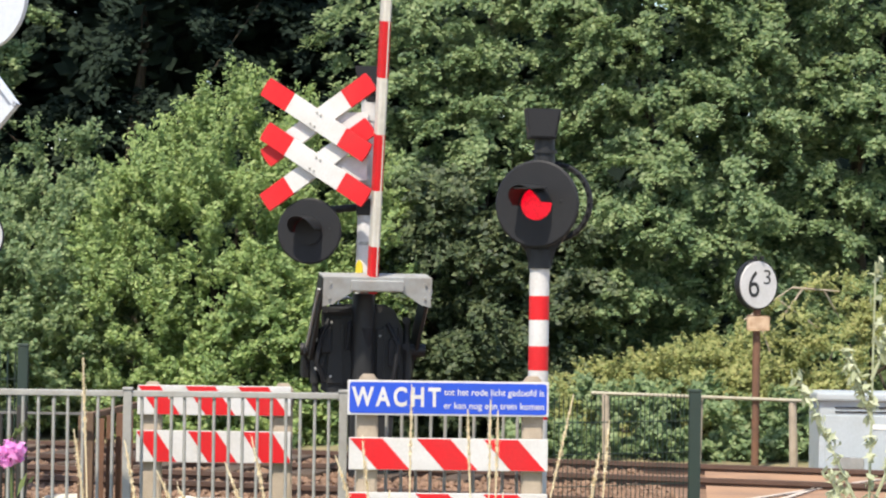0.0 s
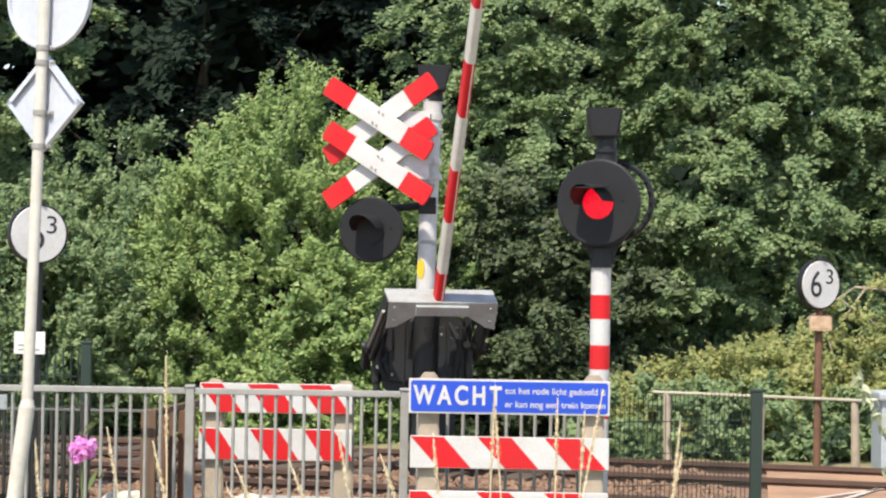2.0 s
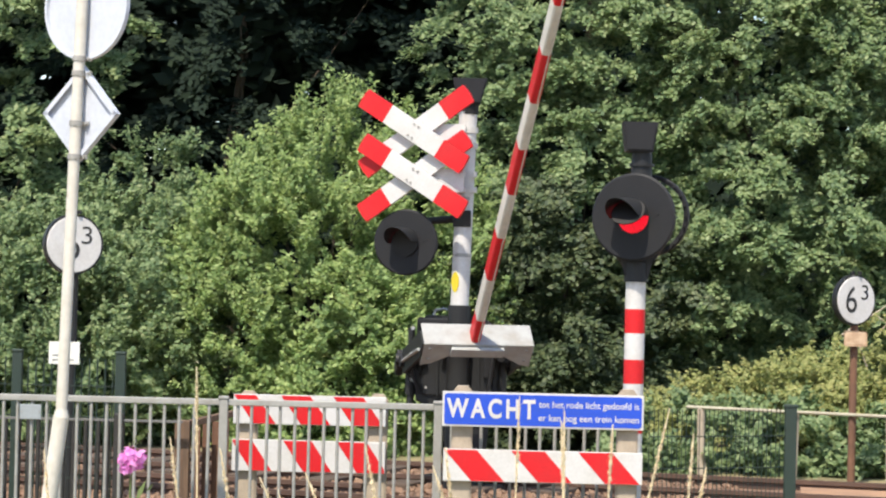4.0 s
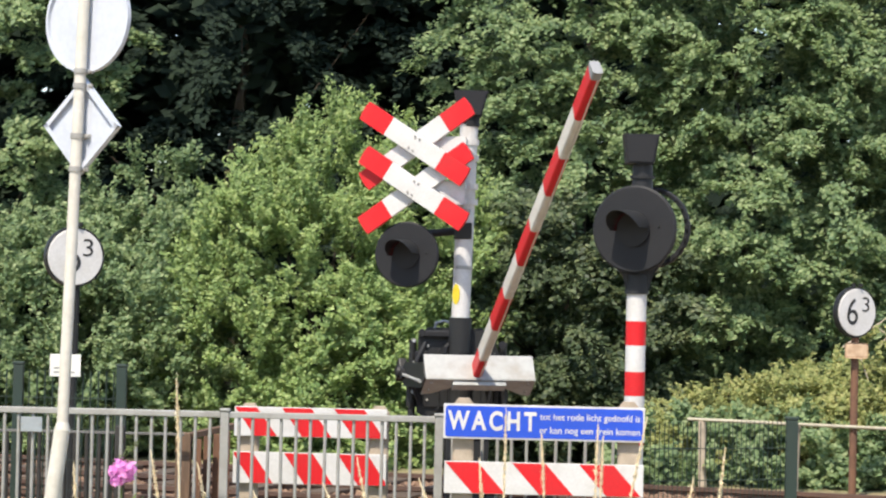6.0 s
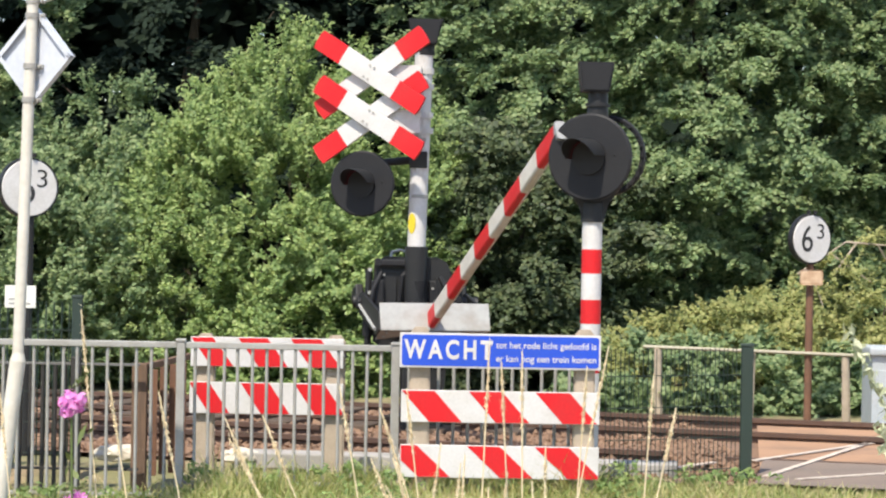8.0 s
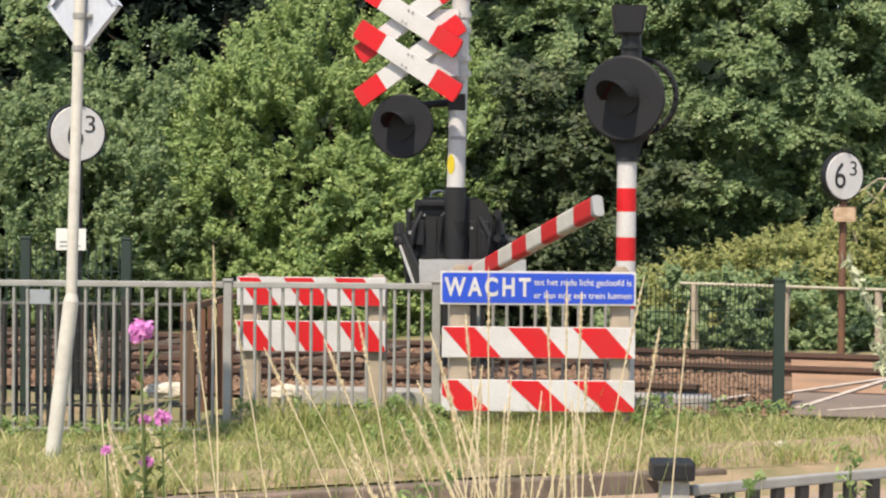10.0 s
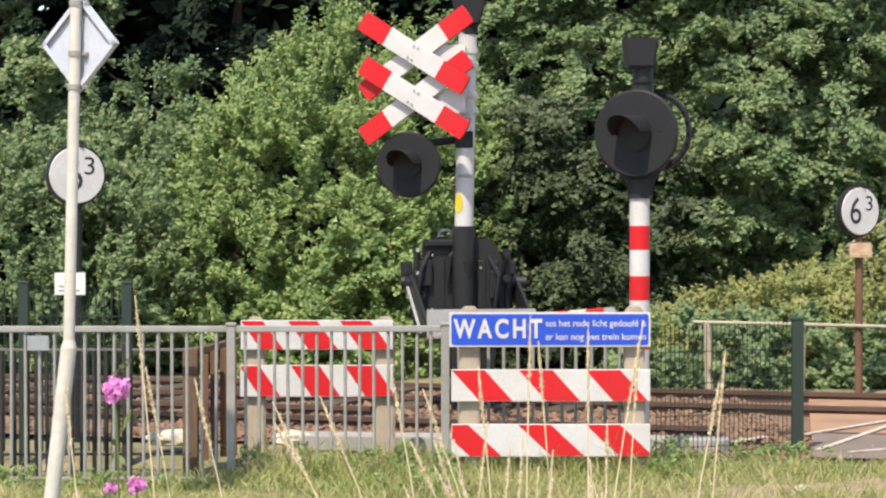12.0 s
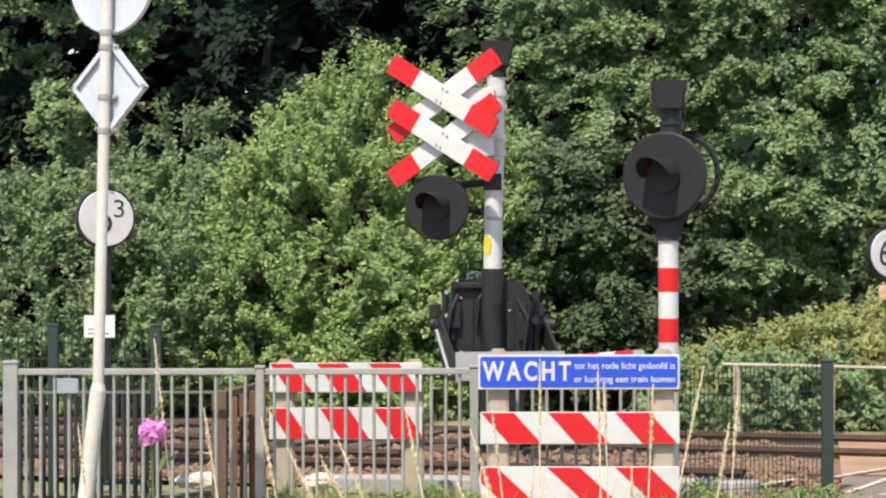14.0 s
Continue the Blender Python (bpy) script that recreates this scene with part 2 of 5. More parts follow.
def bent(bm, pts, radii, n=6):
    """A tube along a bent line."""
    rings = []
    for i, p in enumerate(pts):
        d = (Vector(pts[min(i + 1, len(pts) - 1)]) - Vector(pts[max(i - 1, 0)])).normalized()
        u = d.orthogonal().normalized() if i == 0 else (u - d * u.dot(d)).normalized()
        w = d.cross(u)
        rings.append([bm.verts.new(Vector(p) + (u * math.cos(2 * math.pi * k / n) + w * math.sin(2 * math.pi * k / n)) * radii[i]) for k in range(n)])
    for p, q in zip(rings, rings[1:]):
        for k in range(n):
            bm.faces.new((p[k], p[(k + 1) % n], q[(k + 1) % n], q[k]))
    bm.faces.new(rings[0][::-1])
    bm.faces.new(rings[-1])
    return bm


def prism(bm, outline, y0, y1, bevel=0.0):
    """An outline in x and z, thick from y0 to y1."""
    f = [bm.verts.new((x, y0, z)) for x, z in outline]
    b = [bm.verts.new((x, y1, z)) for x, z in outline]
    n = len(outline)
    faces = [bm.faces.new(f), bm.faces.new(b[::-1])]
    for i in range(n):
        faces.append(bm.faces.new((f[i], b[i], b[(i + 1) % n], f[(i + 1) % n])))
    if bevel:
        es = list({e for fc in faces[:2] for e in fc.edges})
        bmesh.ops.bevel(bm, geom=es, offset=bevel, segments=2, affect="EDGES")
    return bm


def lathe(bm, profile, n=32, m=None):
    """A profile of radius and y turned about the y axis."""
    rings = []
    for r, y in profile:
        if r < 1e-6:
            rings.append([bm.verts.new((0, y, 0))])
        else:
            rings.append([bm.verts.new((r * math.cos(2 * math.pi * i / n), y, r * math.sin(2 * math.pi * i / n))) for i in range(n)])
    for p, q in zip(rings, rings[1:]):
        for i in range(n):
            j = (i + 1) % n
            vs = [p[i % len(p)], p[j % len(p)], q[j % len(q)], q[i % len(q)]]
            vs = list(dict.fromkeys(vs))
            if len(vs) > 2:
                bm.faces.new(vs)
    if m is not None:
        bmesh.ops.transform(bm, matrix=m, verts=[v for ring in rings for v in ring])
    return bm


def words(name, text, size, material, parent, m, width=None, label="", bold=0.0, gap=1.0):
    """Raised letters in the built-in font, in the x-z plane facing -y; width fits the line to a length."""
    cu = bpy.data.curves.new(name, "FONT")
    cu.body, cu.size, cu.extrude, cu.align_y, cu.offset, cu.space_character = text, size, 0.001, "CENTER", bold, gap
    tmp = new(name, cu)
    bpy.context.view_layer.update()
    me = bpy.data.meshes.new_from_object(tmp.evaluated_get(bpy.context.evaluated_depsgraph_get()))
    bpy.data.objects.remove(tmp)
    xs = [v.co.x for v in me.vertices]
    k = width / (max(xs) - min(xs)) if width else 1.0
    me.transform(m @ pose(0, 0, 0, 90) @ Matrix.Diagonal((k, 1, 1, 1)) @ Matrix.Translation((-min(xs), 0, 0)))
    me.materials.clear()
    me.materials.append(material)
    ob = new(name, me)
    ob.parent = parent
    return tagged(ob, label)


def smooth(ob):
    """Rounds the shading of the sides, and leaves end caps flat."""
    ob.data.shade_smooth()
    ob.data.set_sharp_from_angle(angle=radians(38))
    return ob


# ---- ground ----
def sheet(name, outline, z, material, label, category, cell=0.4, rough=0.0):
    """A level sheet cut to an outline of x and y, with small undulation."""
    bm = bmesh.new()
    f = bm.faces.new([bm.verts.new((x, y, z)) for x, y in outline])
    if rough:
        xs, ys = [p[0] for p in outline], [p[1] for p in outline]
        for axis, lo, hi in ((0, min(xs), max(xs)), (1, min(ys), max(ys))):
            k = lo + cell
            while k < hi:
                co, no = [0, 0, 0], [0, 0, 0]
                co[axis], no[axis] = k, 1
                bmesh.ops.bisect_plane(bm, geom=bm.verts[:] + bm.edges[:] + bm.faces[:], plane_co=co, plane_no=no)
                k += cell
        for v in bm.verts:
            if not v.is_boundary:
                v.co.z += rough * noise.noise(v.co * 1.7)
    ob = part(name, bm, material)
    if ob.data.polygons[0].normal.z < 0:
        ob.data.flip_normals()
    return tagged(ob, label, category, kind="structure")


def verge_z(x, y):
    """The verge sinks a little towards the bar fence in its western bay."""
    u = min(1.0, max(0.0, (-1.0 - x) / 0.5)) * min(1.0, max(0.0, (y - 14.0) / 0.9)) * min(1.0, max(0.0, (16.6 - y) / 0.6))
    return -0.10 * u


def kerb_y(x):
    return 12.38 + 0.50 * x - 0.02 * x * x


def track_y(x, off=0.0):
    return 20.77 - 0.34 * x + off


sheet("ground", [(-400, -300), (400, -300), (400, 900), (-400, 900)], -0.16, M_GRASSGROUND, "dry grassy soil around the level crossing", "ground")
sheet("road", [(-14, kerb_y(-7) - 3.5), (-7, kerb_y(-7)), (-3, kerb_y(-3)), (0, kerb_y(0)), (3, kerb_y(3)), (7, kerb_y(7)), (14, 16.2), (14, 8.5), (2, 6.2), (-14, 2.5)], -0.10, M_ROAD, "worn reddish asphalt lane beside the verge", "road", rough=0.004)
VERGE = [(-7, kerb_y(-7) + 0.13), (-3, kerb_y(-3) + 0.13), (0, kerb_y(0) + 0.13), (3, kerb_y(3) + 0.13), (7, kerb_y(7) + 0.13), (14, 16.4), (60, 16.4), (60, 300), (-60, 300), (-60, 9)]
bm = bmesh.new()
bm.faces.new([bm.verts.new((x, y, 0.0)) for x, y in VERGE])
for axis, lo, hi in ((0, -8, 8), (1, 9, 17)):
    k = lo
    while k < hi:
        co, no = [0, 0, 0], [0, 0, 0]
        co[axis], no[axis] = k, 1
        bmesh.ops.bisect_plane(bm, geom=bm.verts[:] + bm.edges[:] + bm.faces[:], plane_co=co, plane_no=no)
        k += 0.33
for v in bm.verts:
    if not v.is_boundary:
        v.co.z += 0.025 * noise.noise(v.co * 1.3) + 0.01 * noise.noise(v.co * 5) + verge_z(v.co.x, v.co.y)
tagged(part("verge", bm, M_GRASSGROUND), "rough green and yellowed grass verge", "verge", kind="structure")
# track bed, crossing deck
sheet("track_bed", [(-30, track_y(-30, -3.6)), (3.1, track_y(3.1, -4.2)), (3.1, track_y(3.1, 1.5)), (-30, track_y(-30, 1.5))], 0.035, M_BALLAST, "rust-brown ballast between the rails", "track bed", rough=0.02)
sheet("crossing_road", [(2.30, 15.6), (9, 13.6), (9, 15.6), (2.60, 17.28)], 0.070, M_DECKROAD, "worn grey-brown asphalt at the crossing with white lines", "road")
sheet("crossing_deck", [(2.36, 15.75), (9, 15.0), (12, 17.0), (9, track_y(9, 0.9)), (3.05, track_y(3.05, 0.9))], 0.066, M_DECK, "worn red-brown crossing surface with faded white lines", "crossing")

kerb = thing("kerb", "weathered concrete kerb edging the verge", "kerb", kind="structure")
first = None
x = -6.5
while x < 1.3:
    a, b = Vector((x, kerb_y(x), 0)), Vector((x + 0.9, kerb_y(x + 0.9), 0))
    d = b - a
    m = Matrix.Translation((a + b) / 2 + Vector((0, 0.06, -0.035 + random.uniform(-0.006, 0.006)))) @ pose(0, 0, 0, 0, 0, math.degrees(math.atan2(d.y, d.x)) + random.uniform(-0.5, 0.5))
    if first is None:
        first = part("kerbstone", box(bmesh.new(), (-0.495, -0.065, -0.12), (0.495, 0.065, 0.035), 0.012), M_KERB, kerb)
        first.matrix_basis = m
    else:
        again(first, m)
    x += 0.9
bm = bmesh.new()
rows_ = []
for i in range(61):
    x = -5.0 + 0.2 * i
    open_end = min(1.0, max(0.0, (x - 1.0) / 0.6))
    wide = 0.75 + 0.25 * noise.noise(Vector((x * 1.3, 0, 0))) + 0.55 * open_end
    y = kerb_y(x) + 0.14
    rows_.append([bm.verts.new(p) for p in ((x, y - 0.55 * open_end - 0.005, 0.012 - 0.125 * open_end), (x, y + 0.1, 0.03), (x, y + wide * 0.6, 0.05 + 0.01 * noise.noise(Vector((x * 3, 1, 0)))), (x, y + wide, -0.02))])
for p, q in zip(rows_, rows_[1:]):
    for k in range(3):
        bm.faces.new((p[k], q[k], q[k + 1], p[k + 1]))
tagged(part("sandy_path_edge", bm, M_SAND), "bare sandy strip along the grass", "path edge", kind="structure")


# ---- rails ----
def rail(off, x0=-30, x1=14, z=-0.035):
    """Flat-bottomed rail along the track."""
    prof = [(-0.07, 0), (0.07, 0), (0.07, 0.012), (0.012, 0.03), (0.012, 0.115), (0.036, 0.125), (0.036, 0.158), (-0.036, 0.158), (-0.036, 0.125), (-0.012, 0.115), (-0.012, 0.03), (-0.07, 0.012)]
    bm = bmesh.new()
    a, b = Vector((x0, track_y(x0, off), z)), Vector((x1, track_y(x1, off), z))
    side = Vector((b - a)).normalized().cross(Vector((0, 0, 1)))
    ra = [bm.verts.new(a + side * u + Vector((0, 0, w))) for u, w in prof]
    rb = [bm.verts.new(b + side * u + Vector((0, 0, w))) for u, w in prof]
    for i in range(len(prof)):
        j = (i + 1) % len(prof)
        bm.faces.new((ra[i], ra[j], rb[j], rb[i]))
    ob = part("rail", bm, M_RAILTOP)
    return tagged(ob, "rust-brown steel rail on sleepers", "rail", "rails of the track")


for off in (-0.755, 0.755):
    rail(off)
rail(-1.95, x1=-0.5)
rail(-2.9, x1=1.9)
rail(-2.55, 2.36, 8, -0.084)
stones_v, stones_f = [], []
for k in range(7000):
    x = random.uniform(-4.4, 2.5)
    y = track_y(x, random.uniform(-4.0, 1.45))
    s = random.uniform(0.018, 0.05)
    i0 = len(stones_v)
    q = Matrix.Rotation(random.uniform(0, 3), 3, Vector((random.random(), random.random(), random.random())).normalized())
    for u in ((1, 0, 0), (-1, 0, 0), (0, 0.8, 0), (0, -0.8, 0), (0, 0, 0.7), (0, 0, -0.7)):
        w = q @ (Vector(u) * s * random.uniform(0.75, 1.25))
        stones_v.append((x + w.x, y + w.y, 0.045 + w.z))
    for t3 in ((0, 2, 4), (2, 1, 4), (1, 3, 4), (3, 0, 4), (2, 0, 5), (1, 2, 5), (3, 1, 5), (0, 3, 5)):
        stones_f.append(tuple(i0 + m for m in t3))
tagged(part("ballast", (stones_v, [], stones_f), M_STONE), "loose rust-brown ballast stones on the track bed", "ballast", kind="stuff")
sl = None
ANG = math.degrees(math.atan(-0.34))
for i in range(40):
    x = -9.5 + i * 0.6
    if x > 1.9:
        break
    m = pose(x, track_y(x), 0.045 + random.uniform(-0.008, 0.008), 0, 0, ANG + random.uniform(-1, 1))
    if sl is None:
        sl = part("sleeper", box(bmesh.new(), (-0.12, -1.25, -0.06), (0.12, 1.25, 0.045), 0.012), M_SLEEPER)
        sl.matrix_basis = m
        tagged(sl, "dark weathered timber railway sleeper in ballast", "sleeper", "sleepers of the track")
    else:
        tagged(again(sl, m), "dark weathered timber railway sleeper in ballast", "sleeper", "sleepers of the track")


def beam(name, a, b, w, h, z, material, label, category):
    a, b = Vector(a).to_3d(), Vector(b).to_3d()
    d = b - a
    ob = part(name, box(bmesh.new(), (-d.length / 2, -w / 2, 0), (d.length / 2, w / 2, h), 0.01), material)
    ob.matrix_basis = Matrix.Translation((a + b) / 2 + Vector((0, 0, z))) @ pose(0, 0, 0, 0, 0, math.degrees(math.atan2(d.y, d.x)))
    return tagged(ob, label, category)


beam("cable_trough", (-1.0, 16.75), (1.9, 16.35), 0.32, 0.10, 0.02, M_CONC, "pale grey concrete cable trough behind the fence", "cable trough")
for px, py, s in ((-1.78, 16.7, 0.34), (-0.97, 16.62, 0.25)):
    bm = bmesh.new()
    bmesh.ops.create_icosphere(bm, subdivisions=3, radius=1)
    for v in bm.verts:
        k = 1 + 0.25 * noise.noise(v.co * 2.3 + Vector((px * 9, 0, 0)))
        v.co = Vector((v.co.x * s * 0.5 * k, v.co.y * 0.12 * k, max(-0.05, v.co.z * 0.06 * k) + 0.06))
    ob = part("pale_stone", bm, M_PALE)
    ob.matrix_basis = pose(px, py, 0.03)
    tagged(ob, "bleached pale stone block beside the track bed", "stone", "pale stones")
bm = bmesh.new()
bmesh.ops.create_icosphere(bm, subdivisions=2, radius=1)
for v in bm.verts:
    k = 1 + 0.3 * noise.noise(v.co * 1.9)
    v.co = Vector((v.co.x * 0.05 * k, v.co.y * 0.04 * k, v.co.z * 0.028 * k))
ob = part("pale_stone", bm, M_PALE)
ob.matrix_basis = pose(2.02, 13.9, 0.055)
tagged(ob, "small pale stone lying on sandy soil", "stone", "pale stones")
# white lines on the deck
for a, b in (((1.88, 16.46), (2.22, 16.94)), ((2.43, 16.0), (3.95, 19.55)), ((2.61, 15.85), (4.4, 17.2)), ((2.52, 17.14), (4.3, 19.7))):
    a, b = Vector(a).to_3d(), Vector(b).to_3d()
    d = b - a
    ob = part("road_line", box(bmesh.new(), (-d.length / 2, -0.024, -0.004), (d.length / 2, 0.024, 0.004)), M_LINE)
    ob.matrix_basis = Matrix.Translation((a + b) / 2 + Vector((0, 0, 0.0765))) @ pose(0, 0, 0, 0, 0, math.degrees(math.atan2(d.y, d.x)))
    tagged(ob, "faded white painted line on the crossing", "road marking", kind="structure")


# ---- striped boards and the blue sign ----
def striped_board(parent, x0, x1, z0, z1, y, reds, shift):
    """White board with slanted red stripes a little proud of it. reds: the left top edges; shift: run of the slant."""
    b = part("board", box(bmesh.new(), (x0, y - 0.014, z0), (x1, y + 0.014, z1), 0.004), M_WHITE, parent)
    h = z1 - z0
    for xr, w in reds:
        poly = [(xr, z1), (xr + w, z1), (xr + w + shift, z0), (xr + shift, z0)]
        # cut by the board's ends
        def cut(poly, lim, keep):
            out = []
            for i, p in enumerate(poly):
                q = poly[(i + 1) % len(poly)]
                if keep(p[0]):
                    out.append(p)
                if keep(p[0]) != keep(q[0]):
                    k = (lim - p[0]) / (q[0] - p[0])
                    out.append((lim, p[1] + k * (q[1] - p[1])))
            return out
        poly = cut(poly, x0 + 0.004, lambda v: v > x0 + 0.004)
        if len(poly) > 2:
            poly = cut(poly, x1 - 0.004, lambda v: v < x1 - 0.004)
        if len(poly) > 2:
            poly = [(px, min(max(pz, z0 + 0.004), z1 - 0.004)) for px, pz in poly]
            part("stripe", prism(bmesh.new(), poly, y - 0.0165, y - 0.0135), M_RED, b, "slanted red stripe")
    return b


def barrier_post(parent, x, y, top, w=0.12):
    bm = bmesh.new()
    prism(bm, [(x - w / 2, -0.1), (x + w / 2, -0.1), (x + w / 2, top - 0.04), (x + w / 4, top), (x - w / 4, top), (x - w / 2, top - 0.04)], y, y + 0.1, 0.01)
    return part("post", bm, M_POST, parent)


hek = thing("warning_barrier", "red and white striped warning barrier on concrete posts", "barrier", pose(0, 0, 0), "striped barriers")
for px in (0.19, 1.18):
    barrier_post(hek, px, 15.02, 1.03, 0.125)
striped_board(hek, 0.08, 1.27, 0.463, 0.655, 15.0, [(0.085, 0.195), (0.485, 0.20), (0.885, 0.205)], 0.165)
striped_board(hek, 0.08, 1.27, 0.133, 0.328, 15.0, [(-0.01, 0.19), (0.48, 0.195), (0.885, 0.205)], 0.2)
hek2 = thing("warning_barrier", "shorter red and white striped barrier behind the fence", "barrier", pose(0, 0, 0), "striped barriers")
for px in (-1.16, -0.335):
    barrier_post(hek2, px, 15.92, 0.93, 0.125)
striped_board(hek2, -1.25, -0.285, 0.725, 0.912, 15.9, [(-1.25, 0.14), (-0.95, 0.185), (-0.62, 0.19)], 0.13)
striped_board(hek2, -1.253, -0.283, 0.427, 0.627, 15.9, [(-1.26, 0.13), (-0.93, 0.18), (-0.59, 0.19)], 0.13)

sign = thing("warning_sign", "blue enamel waiting sign with white lettering on posts", "sign", pose(0.068, 14.985, 0.79))
W, H = 1.203, 0.208
bm = bmesh.new()
box(bm, (0, -0.004, 0), (W, 0.004, H), 0.003)
part("plate", bm, M_WHITE, sign, "white-edged sign plate")
bm = bmesh.new()
r = 0.016
outl = []
for cx, cz, a0 in ((W - 0.012 - r, H - 0.012 - r, 0), (0.012 + r, H - 0.012 - r, 90), (0.012 + r, 0.012 + r, 180), (W - 0.012 - r, 0.012 + r, 270)):
    for k in range(4):
        a = radians(a0 + 30 * k)
        outl.append((cx + r * math.cos(a), cz + r * math.sin(a)))
part("blue_field", prism(bmesh.new(), outl, -0.0065, -0.0035), M_BLUE, sign, "bright blue field")
words("heading", "WACHT", 0.155, M_WHITE, sign, pose(0.025, -0.0075, 0.104), 0.53, "bold white heading", 0.0048, 1.36)
words("text_line", "tot het rode licht gedoofd is", 0.056, M_WHITE, sign, pose(0.575, -0.0075, 0.140), 0.60, "small white line of text", 0.0005)
words("text_line", "er kan nog een trein komen", 0.056, M_WHITE, sign, pose(0.575, -0.0075, 0.060), 0.60, "small white line of text", 0.0005)


# ---- bar fence ----
fence = thing("bar_fence", "galvanised grey metal bar fence standing in grass", "fence", pose(0, 15.3, 0))
POSTS = [-2.785, -1.262, 0.045, 1.20]
post0 = None
for i, px in enumerate(POSTS):
    top = 0.935 if i == 0 else 0.905
    if i in (0, 1):
        bm = bmesh.new()
        w = 0.045 if i == 0 else 0.026
        box(bm, (-w, -0.03, -0.15), (w, 0.03, top), 0.006)
        box(bm, (-w - 0.006, -0.036, top), (w + 0.006, 0.036, top + 0.018), 0.006)
        post0 = part("post", bm, M_GALV, fence)
        post0.matrix_basis = pose(px, 0, 0)
    else:
        again(post0, pose(px, 0, 0))
bar0 = None
for a, b in zip(POSTS, POSTS[1:]):
    for z, r in ((0.885, 0.019), (-0.03 if a < -2 else 0.05, 0.012)):
        bm = bmesh.new()
        box(bm, (a + 0.026, -r * 1.1, z - r), (b - 0.026, r * 1.1, z + r), 0.006 if r > 0.01 else 0.002)
        part("rail", bm, M_GALV, fence)
    n = round((b - a) / 0.089)
    for k in range(1, n):
        px = a + (b - a) * k / n + random.uniform(-0.004, 0.004)
        m = pose(px, 0, 0, random.uniform(-0.3, 0.3), random.uniform(-0.35, 0.35))
        if bar0 is None:
            bar0 = part("bar", tube(bmesh.new(), (0, 0, -0.06), (0, 0, 0.875), 0.0105, n=10), M_GALV, fence)
            smooth(bar0)
            bar0.matrix_basis = m
        else:
            again(bar0, m)
bm = bmesh.new()
box(bm, (-2.50, -0.03, 0.755), (-2.37, -0.022, 0.845), 0.003)
pl = part("small_plate", bm, M_SMALLPLATE, fence, "small blank grey plate")
for px in (-2.49, -2.38):
    part("rivet", tube(bmesh.new(), (px, -0.034, 0.80), (px, -0.028, 0.80), 0.006, n=8), M_GALV, pl)

dbf = thing("dark_bar_fence", "low dark metal bar fence behind the grey fence", "fence", pose(0, 15.72, 0))
for z in (0.735, 0.08):
    part("rail", box(bmesh.new(), (-3.4, -0.014, z - 0.008), (-1.55, 0.014, z + 0.008), 0.003), M_PALEDARK if z > 0.5 else M_DARKSTEEL, dbf)
db0 = None
for k in range(20):
    m = pose(-3.38 + 0.072 * k + random.uniform(-0.012, 0.012), 0, 0, 0, random.uniform(-0.5, 0.5))
    if db0 is None:
        db0 = part("bar", tube(bmesh.new(), (0, 0, -0.14), (0, 0, 0.735), 0.0135, n=10), M_DARKSTEEL, dbf)
        smooth(db0)
        db0.matrix_basis = m
    else:
        again(db0, m)
for px in (-3.4, -1.95):
    part("post", box(bmesh.new(), (px - 0.03, -0.03, -0.15), (px + 0.03, 0.03, 0.78), 0.006), M_DARKSTEEL, dbf)

# brown timber gate behind the fence
gate = thing("timber_gate", "rust-brown weathered timber gate standing open", "gate", pose(-1.56, 15.85, 0))
part("post", box(bmesh.new(), (-0.05, -0.05, -0.1), (0.045, 0.05, 0.74), 0.008), M_WOOD, gate)
for k in range(4):
    part("board", box(bmesh.new(), (0.06 + 0.052 * k, 0.0 + 0.10 * k, 0.03), (0.108 + 0.052 * k, 0.025 + 0.10 * k, 0.70 + 0.012 * k), 0.003), M_RUST, gate)
m_ = part("rail", box(bmesh.new(), (0, -0.02, -0.02), (0.46, 0.02, 0.02), 0.004), M_WOOD, gate)
m_.matrix_basis = pose(0.04, 0.03, 0.72, 0, -6, 58)


# ---- green mesh fences ----
def mesh_fence(name, label, xs, ys, top, step, post_w, posts):
    t = thing(name, label, "fence")
    (xa, xb), (ya, yb) = xs, ys
    n = int(math.hypot(xb - xa, yb - ya) / step)
    w0 = None
    for k in range(n + 1):
        u = k / n
        m = pose(xa + (xb - xa) * u, ya + (yb - ya) * u, 0, random.uniform(-0.2, 0.2), random.uniform(-0.2, 0.2))
        if w0 is None:
            w0 = part("wire", tube(bmesh.new(), (0, 0, 0.04), (0, 0, top), 0.0029 if top < 1 else 0.0052, n=5), M_GREEN, t)
            w0.matrix_basis = m
        else:
            again(w0, m)
    d = Vector((xb - xa, yb - ya, 0))
    z = 0.12
    while z < top:
        part("cross_wire", tube(bmesh.new(), (xa, ya - 0.006, z), (xb, yb - 0.006, z), 0.0032, n=6), M_GREEN, t)
        z += 0.2
    for (px, py, h) in posts:
        bm = bmesh.new()
        box(bm, (px - post_w / 2, py - 0.03, -0.05), (px + post_w / 2, py + 0.03, h), 0.006)
        q = part("post", bm, M_GREEN, t)
        part("cap", box(bmesh.new(), (px - post_w / 2 - 0.004, py - 0.034, h), (px + post_w / 2 + 0.004, py + 0.034, h + 0.02), 0.006), M_GREEN, q)
    return t


